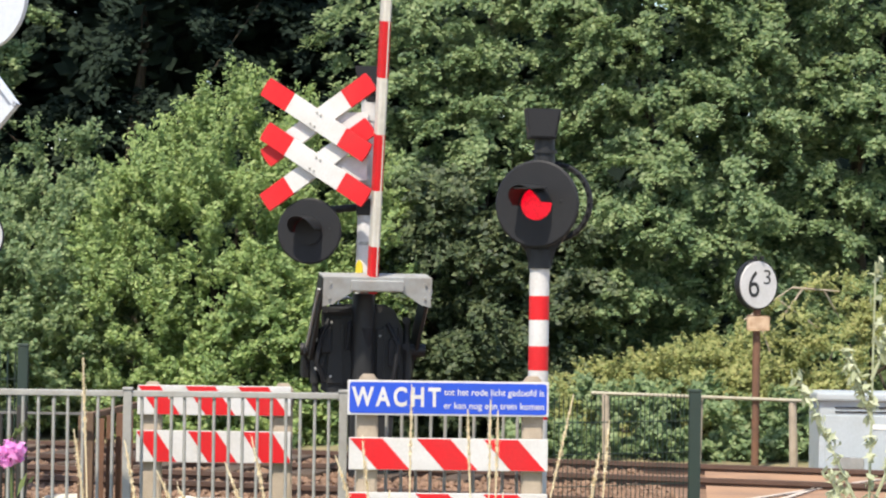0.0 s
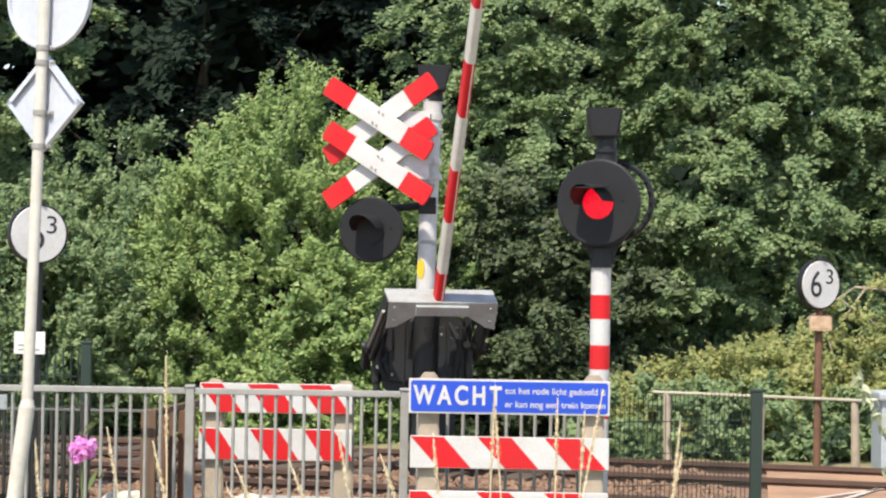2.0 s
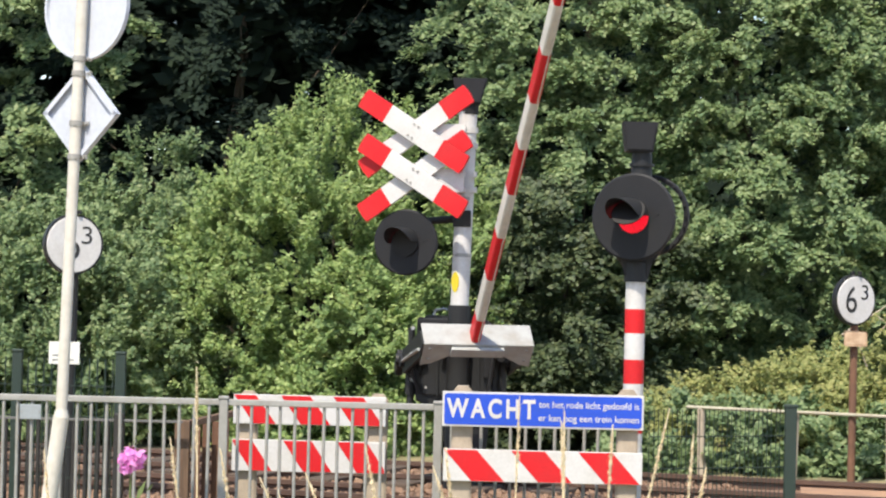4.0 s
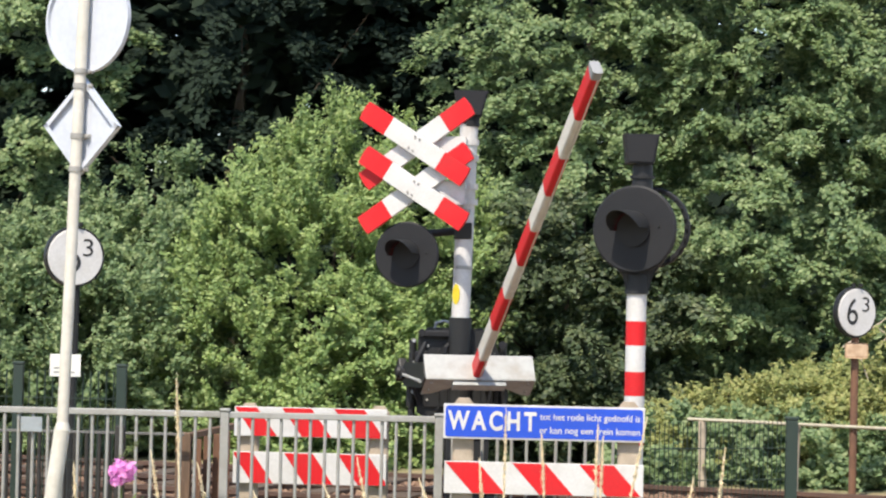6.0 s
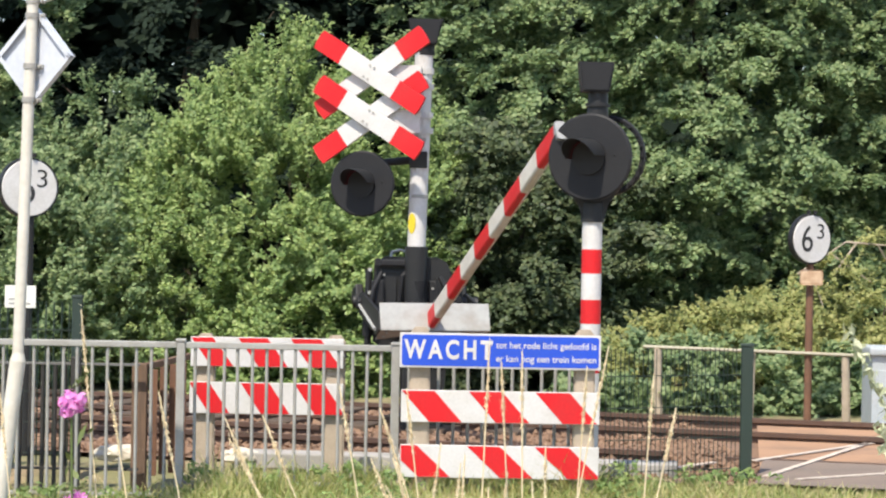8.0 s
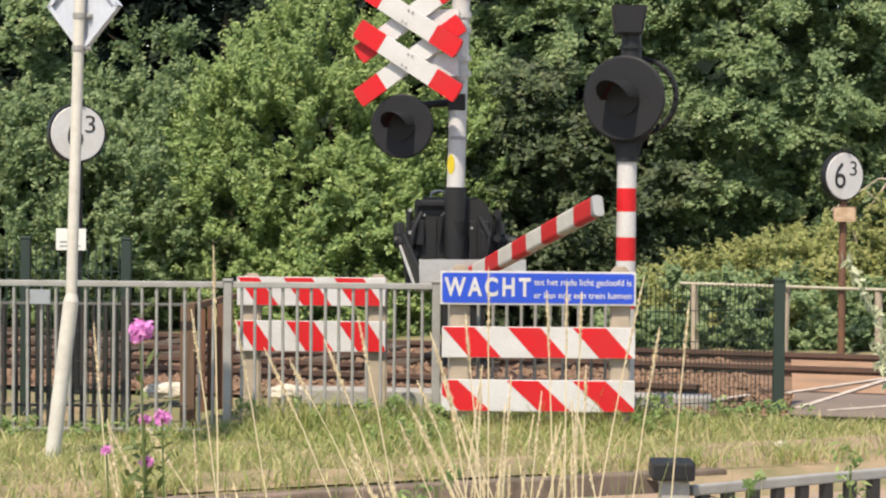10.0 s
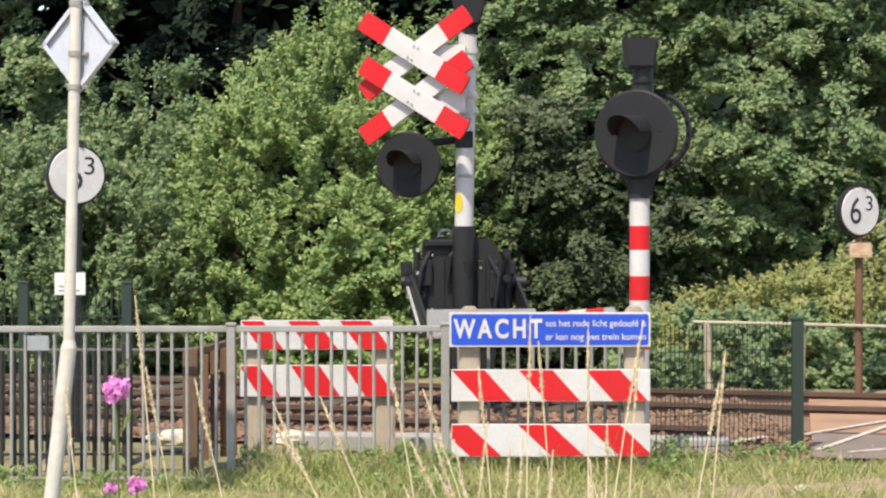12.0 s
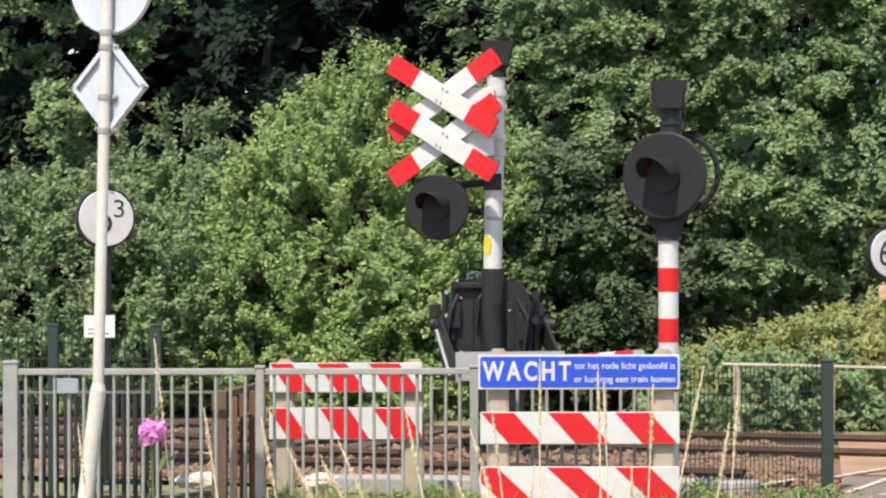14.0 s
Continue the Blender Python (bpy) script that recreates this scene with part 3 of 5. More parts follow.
mesh_fence("mesh_fence", "dark green welded mesh fence beside the track", (1.36, 2.30), (15.6, 16.1), 0.89, 0.034, 0.075, [(2.31, 16.1, 0.9)])
mesh_fence("mesh_fence", "tall dark green mesh fence on square posts", (-4.2, -2.02), (16.5, 16.3), 1.10, 0.05, 0.066, [(-2.02, 16.3, 1.13), (-2.70, 16.36, 1.13), (-3.4, 16.42, 1.13)])
notice = thing("notice_plate", "small white notice plate fixed on mesh fence", "notice", pose(-2.385, 16.27, 1.06))
part("plate", box(bmesh.new(), (-0.10, -0.005, 0), (0.10, 0.005, 0.145), 0.003), M_PLATE, notice)
for k, w in enumerate((0.14, 0.1)):
    part("text_bar", box(bmesh.new(), (-0.075, -0.0075, 0.025 + 0.028 * k), (-0.075 + w, -0.0045, 0.034 + 0.028 * k)), M_GREYINK, notice, "faint grey line")


# ---- sign pole with two road signs seen from behind ----
lean = math.degrees(math.atan2(0.069, 2.86))
sp = thing("sign_pole", "bent off-white sign pole with two sign backs", "sign pole", pose(-2.008, 13.5, 0.0, 0, lean, 0))
lo = part("lower_tube", tube(bmesh.new(), (-0.093, 0, -0.15), (0, 0, 0.87), 0.043, n=24), M_POLE, sp)
smooth(lo)
smooth(part("collar", tube(bmesh.new(), (0, 0, 0.865), (0.002, 0, 0.91), 0.0435, 0.031, 24), M_POLE, lo))
smooth(part("upper_tube", tube(bmesh.new(), (0, 0, 0.87), (0, 0, 3.75), 0.031, n=24), M_POLE, sp))
YAW = -33


def clamp(z, parent):
    bm = bmesh.new()
    tube(bm, (0, 0, z - 0.014), (0, 0, z + 0.014), 0.037, n=20)
    box(bm, (-0.062, 0.026, z - 0.012), (0.062, 0.040, z + 0.012), 0.003)
    c = part("clamp", bm, M_GALV, parent)
    for s in (-1, 1):
        part("bolt", tube(bmesh.new(), (s * 0.05, 0.012, z), (s * 0.05, 0.03, z), 0.007, n=6), M_GALV, c)
    c.matrix_basis = pose(0, 0, 0, 0, 0, YAW)


rs = part("round_sign", lathe(bmesh.new(), [(0, 0.045), (0.272, 0.045), (0.276, 0.025), (0.290, 0.025), (0.292, 0.05), (0.288, 0.056), (0, 0.056)], 56), M_SIGNBACK, sp, "pale aluminium back of a round sign")
rs.matrix_basis = pose(-0.0, 0, 3.085, 0, 0, YAW)
bm = bmesh.new()
s = 0.262
prism(bm, [(0, s), (s, 0), (0, -s), (-s, 0)], 0.045, 0.055)
ds = part("diamond_sign", bm, M_SIGNBACK, sp, "pale aluminium back of a diamond sign")
ds.matrix_basis = pose(0.0, 0, 2.505, 0, 0, YAW)
for k, (a, b) in enumerate((((0, s), (s, 0)), ((-s, 0), (0, s)), ((s, 0), (0, -s)), ((0, -s), (-s, 0)))):
    a3, b3 = Vector((a[0], 0, a[1])), Vector((b[0], 0, b[1]))
    inn = -(a3 + b3).normalized() * 0.026
    bm = bmesh.new()
    f = [bm.verts.new(p) for p in (a3, b3, b3 + inn, a3 + inn)]
    g = [bm.verts.new(p + Vector((0, 0.025, 0))) for p in (a3, b3, b3 + inn * 0.3, a3 + inn * 0.3)]
    bm.faces.new(f)
    bm.faces.new(g[::-1])
    for i in range(4):
        bm.faces.new((f[i], g[i], g[(i + 1) % 4], f[(i + 1) % 4]))
    e = part("folded_rim", bm, M_SIGNBACK, ds)
    e.matrix_basis = pose(0, 0.021, 0)
for z in (2.80, 2.72, 2.45, 2.27, 3.35):
    clamp(z, sp)


# ---- crossing lamps ----
def lamp_head(name, parent, r, m):
    """Round black board with a red lens under a hood; an added flap swings down before the lens for off."""
    h = part(name, lathe(bmesh.new(), [(0, -0.012), (r - 0.012, -0.012), (r, -0.004), (r, 0.012), (r - 0.012, 0.02), (0.12, 0.02), (0.11, 0.13), (0, 0.15)], 48), M_DISC, parent, "round matt black lamp board")
    h.matrix_basis = m
    lr = 0.10
    smooth(part("lens", lathe(bmesh.new(), [(0, -0.022), (0.05, -0.020), (0.085, -0.016), (lr, -0.012), (lr, 0.0)], 32), M_LENS, h, "glowing red lens"))
    # hood: open-bottomed tube, longer above
    bm = bmesh.new()
    n = 28
    ring = []
    for i in range(n + 1):
        a = radians(4 + 182 * i / n)
        ln = 0.115 + 0.115 * max(0.0, math.sin(a)) ** 0.7
        c, s_ = math.cos(a), math.sin(a)
        ring.append([bm.verts.new((rr * c, yy, rr * s_)) for rr, yy in ((0.113, -0.01), (0.113, -ln), (0.108, -ln), (0.108, -0.01))])
    for p, q in zip(ring, ring[1:]):
        for k in range(3):
            bm.faces.new((p[k], p[k + 1], q[k + 1], q[k]))
    part("hood", bm, M_BLACK, h, "black sun hood").matrix_basis = pose(0, 0, 0, 0, 0, -11)
    for dx, dz in ((0.16, 0.02), (-0.16, 0.02)):
        part("screw", tube(bmesh.new(), (dx, -0.018, dz), (dx, -0.008, dz), 0.008, n=8), M_BLACK, h)
    # added part: blocks the ever-glowing lens while the lamp is off
    fl = part("flap", lathe(bmesh.new(), [(0, -0.004), (0.1065, -0.004), (0.1065, 0.004), (0, 0.004)], 28, Matrix.Translation((0, 0, -0.1035))), M_OFF_FLAP, h, "added dark flap that blanks the glowing lens")
    return h, fl


# lamp post with bell
lp = thing("crossing_lamp_post", "red and white banded crossing lamp post with bell", "signal lamp", pose(1.256, 15.62, 0))
zs = [-0.1, 0.12, 0.275, 0.43, 0.585, 0.74, 0.89, 1.047, 1.197, 1.361, 1.511, 1.68]
for i, (a, b) in enumerate(zip(zs, zs[1:])):
    red = (len(zs) - i) % 2 == 1
    smooth(part("band", tube(bmesh.new(), (0, 0, a), (0, 0, b), 0.0625 if not red else 0.063, n=28), M_RED if red else M_WHITE, lp, "red band" if red else "white band"))
bm = bmesh.new()
tube(bm, (0, 0, 1.68), (0, 0, 1.80), 0.075, 0.07, 24)
part("neck", bm, M_BLACK, lp)
part("yoke_plate", prism(bmesh.new(), [(-0.07, 1.70), (0.075, 1.70), (0.085, 1.78), (0.13, 1.86), (-0.12, 1.86), (-0.08, 1.78)], -0.035, 0.035, 0.006), M_BLACK, lp, "black tapered carrier plate")
for s in (-1, 1):
    bm = bmesh.new()
    tube(bm, (0.0, 0, 1.70), (s * 0.15, 0.0, 1.90), 0.022, n=10)
    tube(bm, (s * 0.15, 0, 1.90), (s * 0.16, 0.0, 2.2), 0.022, n=10)
    part("fork", bm, M_BLACK, lp)
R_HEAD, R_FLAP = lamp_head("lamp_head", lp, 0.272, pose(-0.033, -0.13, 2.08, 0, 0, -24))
bk = part("rear_lamp_ring", lathe(bmesh.new(), [(0.226, 0.11), (0.250, 0.105), (0.258, 0.112), (0.258, 0.14), (0.226, 0.145), (0.226, 0.11)], 52), M_DISC, lp, "black ring of the lamp facing away")
bk.matrix_basis = pose(0.045, 0.03, 2.10, 0, 0, -20)
for k in range(11):
    a = radians(-80 + 16 * k)
    q = part("rim_bolt", tube(bmesh.new(), (0.24 * math.cos(a), 0.112, 0.24 * math.sin(a)), (0.24 * math.cos(a), 0.09, 0.24 * math.sin(a)), 0.009, n=6), M_DISC, bk)
bm = bmesh.new()
tube(bm, (0.02, 0, 2.34), (0.02, 0, 2.49), 0.068, 0.062, 24)
tube(bm, (0.02, 0, 2.40), (0.02, 0, 2.42), 0.078, n=24)
part("bell_stem", bm, M_BLACK, lp)
bm = bmesh.new()
prism(bm, [(-0.085, 2.49), (0.085, 2.49), (0.115, 2.675), (-0.105, 2.675)], -0.10, 0.10, 0.012)
part("bell_box", bm, M_DISC, lp, "black flared bell housing")

# ---- crossing mast with double cross ----
mast = thing("crossing_mast", "white mast with double red and white crossing crosses", "crossing sign", pose(0.228, 19.5, 0))
smooth(part("pole", tube(bmesh.new(), (-0.026, 0, 1.48), (0.006, 0, 2.99), 0.0715, n=28), M_WHITE, mast, "white painted pole"))
smooth(part("pole_base", tube(bmesh.new(), (-0.03, 0, -0.1), (-0.026, 0, 1.485), 0.088, n=28), M_BLACK, mast, "black pole base"))
bm = bmesh.new()
tube(bm, (0.012, 0, 2.97), (0.012, 0, 3.06), 0.075, n=20)
prism(bm, [(-0.08, 3.05), (0.10, 3.05), (0.15, 3.25), (-0.12, 3.25)], -0.1, 0.1, 0.012)
part("bell_box", bm, M_DISC, mast, "black flared bell housing")
st = part("sticker", prism(bmesh.new(), [(0.034 * math.cos(math.pi * k / 8), 1.665 + 0.08 * math.sin(math.pi * k / 8)) for k in range(16)], -0.0745, -0.066), M_YELLOW, mast, "oval yellow sticker")
st.matrix_basis = pose(-0.021, 0, 0, 0, 0, -38)
for z in (2.30, 1.86):
    smooth(part("clamp_band", tube(bmesh.new(), (-0.014, 0, z), (-0.013, 0, z + 0.03), 0.0745, n=28), M_GALV, mast, "grey clamp band"))


def cross_arm(parent, x, y, z, ang, length, w=0.155, red=0.245):
    """One plank of the cross: white with red ends that have cut corners."""
    u, e, h = length / 2 - red, length / 2, 0.015
    a = part("cross_arm", box(bmesh.new(), (-u, -h, -w / 2), (u, h, w / 2), 0.003), M_WHITE, parent, "white plank of the cross")
    a.matrix_basis = pose(x, y, z, 0, ang, 0)
    for s in (-1, 1):
        pts = [(s * u, -w / 2), (s * (e - 0.008), -w / 2), (s * e, -w / 5), (s * e, w / 5), (s * (e - 0.008), w / 2), (s * u, w / 2)]
        part("red_end", prism(bmesh.new(), pts, -h - 0.001, h + 0.001), M_RED, a, "red end of the plank")
    for bx in (-0.02, 0.02):
        for bz in (-0.05, 0.05):
            part("bolt", tube(bmesh.new(), (bx, -h - 0.008, bz), (bx, -h + 0.001, bz), 0.009, n=6), M_GALV, a)
    return a


CY = -20  # the crosses turn a little from the road
crs = thing("double_cross", "double red and white crossing cross on brackets", "crossing sign", pose(-0.185, 19.30, 0, 0, 0, CY))
for z in (2.817, 2.474):
    cross_arm(crs, 0.008, -0.02, z, 31.7, 0.995)
    cross_arm(crs, 0.004, 0.032, z, -34.7, 1.05)
    part("bracket", prism(bmesh.new(), [(-0.02, z - 0.06), (0.20, z - 0.12), (0.40, z - 0.12), (0.40, z + 0.06), (0.22, z + 0.06), (-0.02, z + 0.04)], 0.056, 0.068, 0.002), M_WHITE, crs, "white bracket plate")
    for dz in (-0.09, 0.03):
        part("strut", box(bmesh.new(), (0.30, 0.068, z + dz - 0.02), (0.345, 0.27, z + dz + 0.02), 0.004), M_WHITE, crs, "white bracket strut")
        part("strap", tube(bmesh.new(), (0.328, 0.331, z + dz - 0.022), (0.328, 0.331, z + dz + 0.022), 0.079, n=20), M_WHITE, crs)
ll = thing("crossing_lamp", "round black crossing lamp on mast bracket", "signal lamp", pose(-0.226, 19.40, 1.963))
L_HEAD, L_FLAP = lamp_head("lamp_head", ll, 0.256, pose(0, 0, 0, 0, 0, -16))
bm = bmesh.new()
tube(bm, (0.05, 0.12, 0.16), (0.45, 0.12, 0.20), 0.03, n=12)
tube(bm, (0.05, 0.12, 0.02), (0.05, 0.12, 0.19), 0.024, n=12)
box(bm, (0.36, 0.02, 0.13), (0.50, 0.19, 0.26), 0.01)
part("bracket_arm", bm, M_BLACK, ll)

# ---- barrier machine and arm ----
mach = thing("barrier_machine", "black steel barrier drive housing at the mast foot", "barrier drive", pose(0.175, 19.7, 0))
bm = bmesh.new()
prism(bm, [(-0.07, 0.0), (0.26, 0.0), (0.26, 0.55), (0.34, 0.68), (0.34, 1.20), (0.27, 1.36), (0.20, 1.40), (-0.22, 1.40), (-0.30, 1.34), (-0.30, 0.74), (-0.07, 0.60)], -0.14, 0.30, 0.015)
part("housing", bm, M_BLACK, mach)
part("hatch", box(bmesh.new(), (-0.25, -0.16, 0.78), (-0.02, -0.14, 1.30), 0.01), M_BLACK, mach, "flat hatch")
part("side_hatch", box(bmesh.new(), (0.13, -0.16, 0.55), (0.30, -0.14, 1.22), 0.01), M_BLACK, mach, "flat hatch")
for px, pz in ((-0.30, 1.10), (-0.30, 0.95), (0.36, 1.28), (0.36, 1.08), (-0.27, 1.36)):
    part("knob", tube(bmesh.new(), (px, -0.20, pz), (px, -0.12, pz), 0.03, n=12), M_DISC, mach)
for px in (-0.34, 0.37):
    bm = bmesh.new()
    tube(bm, (px, -0.05, 0.70), (px, -0.05, 1.30), 0.028, n=12)
    tube(bm, (px, -0.05, 0.78), (px, -0.05, 1.05), 0.042, n=12)
    part("damper", bm, M_BLACK, mach)
for line in ([(-0.24, -0.17, 1.28), (-0.30, -0.24, 1.15), (-0.33, -0.22, 0.95), (-0.27, -0.17, 0.80)], [(0.22, -0.16, 1.25), (0.30, -0.25, 1.1), (0.27, -0.23, 0.85), (0.21, -0.17, 0.6)], [(0.02, -0.15, 1.36), (-0.08, -0.22, 1.25), (-0.10, -0.2, 1.05)]):
    smooth(part("hose", bent(bmesh.new(), line, [0.018] * len(line), 8), M_DISC, mach, "black cable hose"))
for px, pz in ((-0.22, 1.26), (-0.22, 0.84), (-0.05, 1.26), (0.16, 1.16), (0.28, 1.16), (0.16, 0.6)):
    part("bolt", tube(bmesh.new(), (px, -0.172, pz), (px, -0.155, pz), 0.011, n=6), M_GALV, mach)
for px, pz, w, h in ((-0.27, 1.02, 0.05, 0.20), (0.27, 0.92, 0.045, 0.22), (-0.12, 1.33, 0.13, 0.05)):
    part("cover_box", box(bmesh.new(), (px - w, -0.21, pz), (px + w, -0.14, pz + h), 0.012), M_DISC, mach, "black cover box")
for px in (-0.13, 0.0, 0.19, 0.31):
    part("rib", box(bmesh.new(), (px - 0.008, -0.175, 0.76), (px + 0.008, -0.14, 1.24), 0.003), M_BLACK, mach, "upright stiffening rib")
for pz in (1.30, 1.12, 0.9):
    part("grey_bolt", tube(bmesh.new(), (-0.33, -0.185, pz), (-0.33, -0.14, pz), 0.016, n=8), M_YOKE, mach, "bare steel bolt")
smooth(part("lifting_eye", bent(bmesh.new(), [(-0.17, -0.05, 1.39), (-0.16, -0.05, 1.44), (-0.10, -0.05, 1.455), (-0.04, -0.05, 1.44), (-0.03, -0.05, 1.39)], [0.012] * 5, 8), M_YOKE, mach, "steel lifting eye"))
smooth(part("cone", tube(bmesh.new(), (0.05, -0.24, 0.98), (0.05, -0.24, 1.22), 0.03, 0.06, 16), M_DISC, mach, "black tapered sleeve"))
bm = bmesh.new()
tube(bm, (-0.46, 0, 1.044), (0.52, 0, 1.044), 0.05, n=20)
part("axle", bm, M_BLACK, mach)

arm = thing("boom_barrier", "red and white barrier boom swinging down from its drive", "barrier boom", pose(0.175, 19.7, 1.044, 9, 0, 11.74))
FY = -0.354
YZ = 0.545
yoke = bmesh.new()
prism(yoke, [(-0.40, YZ - 0.13), (-0.40, YZ + 0.10), (0.45, YZ + 0.10), (0.45, YZ - 0.13), (0.37, YZ - 0.11), (0.22, YZ - 0.01), (-0.17, YZ - 0.01), (-0.32, YZ - 0.11)], FY - 0.09, FY - 0.082, 0.002)
yk = part("yoke", yoke, M_YOKE, arm, "light grey steel yoke")
part("top_plate", box(bmesh.new(), (-0.40, FY - 0.082, YZ + 0.088), (0.45, FY + 0.13, YZ + 0.10), 0.003), M_YOKE, yk)
part("clip_plate", box(bmesh.new(), (-0.19, FY - 0.125, YZ + 0.0), (0.22, FY - 0.091, YZ + 0.08), 0.006), M_YOKE, yk)
for px in (-0.35, 0.40):
    for dz in (0.05, -0.06):
        part("bolt", tube(bmesh.new(), (px, FY - 0.10, YZ + dz), (px, FY - 0.085, YZ + dz), 0.012, n=6), M_GALV, yk)
for px in (-0.40, 0.43):
    bm = bmesh.new()
    pts = [(0.06, -0.06), (0.06, 0.06), (FY + 0.06, YZ + 0.09), (FY - 0.08, YZ + 0.09), (FY - 0.085, YZ - 0.04), (-0.08, -0.07)]
    f = [bm.verts.new((px - 0.012, a, b)) for a, b in pts]
    g = [bm.verts.new((px + 0.012, a, b)) for a, b in pts]
    bm.faces.new(f)
    bm.faces.new(g[::-1])
    for i in range(len(pts)):
        bm.faces.new((f[i], g[i], g[(i + 1) % len(pts)], f[(i + 1) % len(pts)]))
    part("side_arm", bm, M_BLACK, arm, "black swing arm")
    out = 0.026 if px > 0 else -0.026
    part("link_rod", tube(bmesh.new(), (px + out, -0.03, 0.02), (px + out, FY - 0.05, YZ), 0.013, n=8), M_YOKE, arm, "grey steel link rod")
    part("pivot_cap", tube(bmesh.new(), (px + out * 0.4, -0.01, 0.0), (px + out * 1.5, -0.01, 0.0), 0.045, n=16), M_DISC, arm, "round black pivot cap")
    part("weight", box(bmesh.new(), (px - 0.032, 0.06, -0.24), (px + 0.032, 0.17, -0.05), 0.012), M_BLACK, arm, "black counterweight block")
# boom: a deep rounded box section in bands, with a pale strip along its underside
def boom_piece(z0, z1, grow=0.0, slope=0.0):
    """A length of the boom's section; slope cuts its upper end aslant."""
    bm = bmesh.new()
    hx, hy, r = 0.034 + grow, 0.068 + grow, 0.021
    ring = []
    for cx, cy, a0 in ((hx - r, hy - r, 0), (-hx + r, hy - r, 90), (-hx + r, -hy + r, 180), (hx - r, -hy + r, 270)):
        for k in range(4):
            a = math.radians(a0 + 30 * k)
            ring.append((cx + r * math.cos(a), cy + r * math.sin(a)))
    lo = [bm.verts.new((x, FY + y, z0)) for x, y in ring]
    hi = [bm.verts.new((x, FY + y, z1 - slope * (y + hy))) for x, y in ring]
    bm.faces.new(lo[::-1])
    bm.faces.new(hi)
    n = len(ring)
    for k in range(n):
        bm.faces.new((lo[k], lo[(k + 1) % n], hi[(k + 1) % n], hi[k]))
    return bm


TOP, STEP = 4.319, 0.4304
part("band", boom_piece(YZ - 0.03, TOP - 8 * STEP), M_RED, arm, "red band")
for i in range(8):
    red = i % 2 == 1
    part("band", boom_piece(TOP - (8 - i) * STEP, TOP - (7 - i) * STEP), M_RED if red else M_POLE, arm, "red band" if red else "white band")
part("underside_strip", box(bmesh.new(), (0.010, FY - 0.073, YZ + 0.11), (0.019, FY - 0.065, TOP), 0.001), M_POLE, arm, "pale underside strip")
part("end_cap", boom_piece(TOP, TOP + 0.075, 0.001, 0.35), M_CAP, arm, "grey end cap")


# ---- kilometre discs ----
def km_disc(label, x, y, z, r, yaw, post_m, post_r, hidden):
    t = thing("kilometre_sign", label, "railway sign", pose(x, y, 0), "kilometre signs")
    d = part("rim", lathe(bmesh.new(), [(0, 0.0), (r + 0.014, 0.0), (r + 0.016, 0.055), (0, 0.055)], 48), M_BLACK, t, "black rim")
    d.matrix_basis = pose(0, -0.05, z, 0, 0, yaw)
    part("disc", lathe(bmesh.new(), [(0, -0.008), (r - 0.004, -0.008), (r, -0.004), (r, 0.004), (0, 0.004)], 48), M_WHITE, d, "white enamel disc")
    words("numeral", "6", r * 1.6, M_INK, d, pose(-r * (0.38 if hidden else 0.55), -0.0095, -r * 0.04), r * 0.58, "black numeral", 0.0)
    words("small_numeral", "3", r * 0.9, M_INK, d, pose(r * 0.27, -0.0095, r * 0.30), r * 0.37, "small black numeral", -0.001)
    smooth(part("post", tube(bmesh.new(), (0, 0.0, -0.1), (0, 0.0, z + r * 0.6), post_r, n=16), post_m, t, "rusty post"))
    for s in (-1, 1):
        part("bolt", tube(bmesh.new(), (s * 0.03, -0.05, z + r + 0.015), (s * 0.03, -0.05, z + r + 0.045), 0.018, n=8), M_BLACK, t)
    return t


k1 = km_disc("white kilometre disc with black rim on dark post", -2.51, 17.5, 1.855, 0.196, 24, M_BLACK, 0.03, True)
k2 = km_disc("white kilometre disc on a rusty steel post", 3.662, 21.8, 1.60, 0.205, 30, M_RUST, 0.034, False)
tp = part("tan_plate", box(bmesh.new(), (-0.10, -0.085, 1.20), (0.10, -0.07, 1.335), 0.02), M_RUSTPLATE, k2, "peeling tan plate")

# ---- far fence, cabinet ----
ff = thing("pipe_fence", "pale pipe rail fence on old timber posts", "fence")
pts = [(2.30, 22.55), (2.44, 22.47), (3.17, 22.05), (3.98, 21.55), (6.0, 20.4)]
for a, b in zip(pts[:1] + pts[1:-1], pts[1:]):
    smooth(part("rail", tube(bmesh.new(), (*a, 0.605), (*b, 0.605), 0.015, n=12), M_PIPE, ff, "pale pipe rail"))
for i, (px, py) in enumerate(((2.44, 22.5), (3.19, 22.08), (3.97, 21.6), (5.2, 20.9))):
    bm = bmesh.new()
    tube(bm, (px, py, -0.1), (px + 0.02 * ((i % 2) * 2 - 1), py, 0.60), 0.04, 0.034, 10)
    part("post", bm, M_POST, ff, "old timber post")
cab = thing("electrical_cabinet", "pale grey street cabinet beside the crossing", "cabinet", pose(4.44, 20.55, 0))
part("body", box(bmesh.new(), (-0.49, -0.16, -0.05), (0.55, 0.28, 0.66), 0.01), M_CAB, cab)
part("roof", box(bmesh.new(), (-0.52, -0.20, 0.66), (0.58, 0.32, 0.73), 0.02), M_CAB, cab)
for k in range(2):
    part("slot", box(bmesh.new(), (-0.36, -0.168, 0.60 - 0.035 * k), (0.5, -0.158, 0.612 - 0.035 * k)), M_BLACK, cab, "dark vent slot")
part("door", box(bmesh.new(), (-0.44, -0.168, 0.05), (0.5, -0.158, 0.54), 0.004), M_CAB, cab, "flush cabinet door")
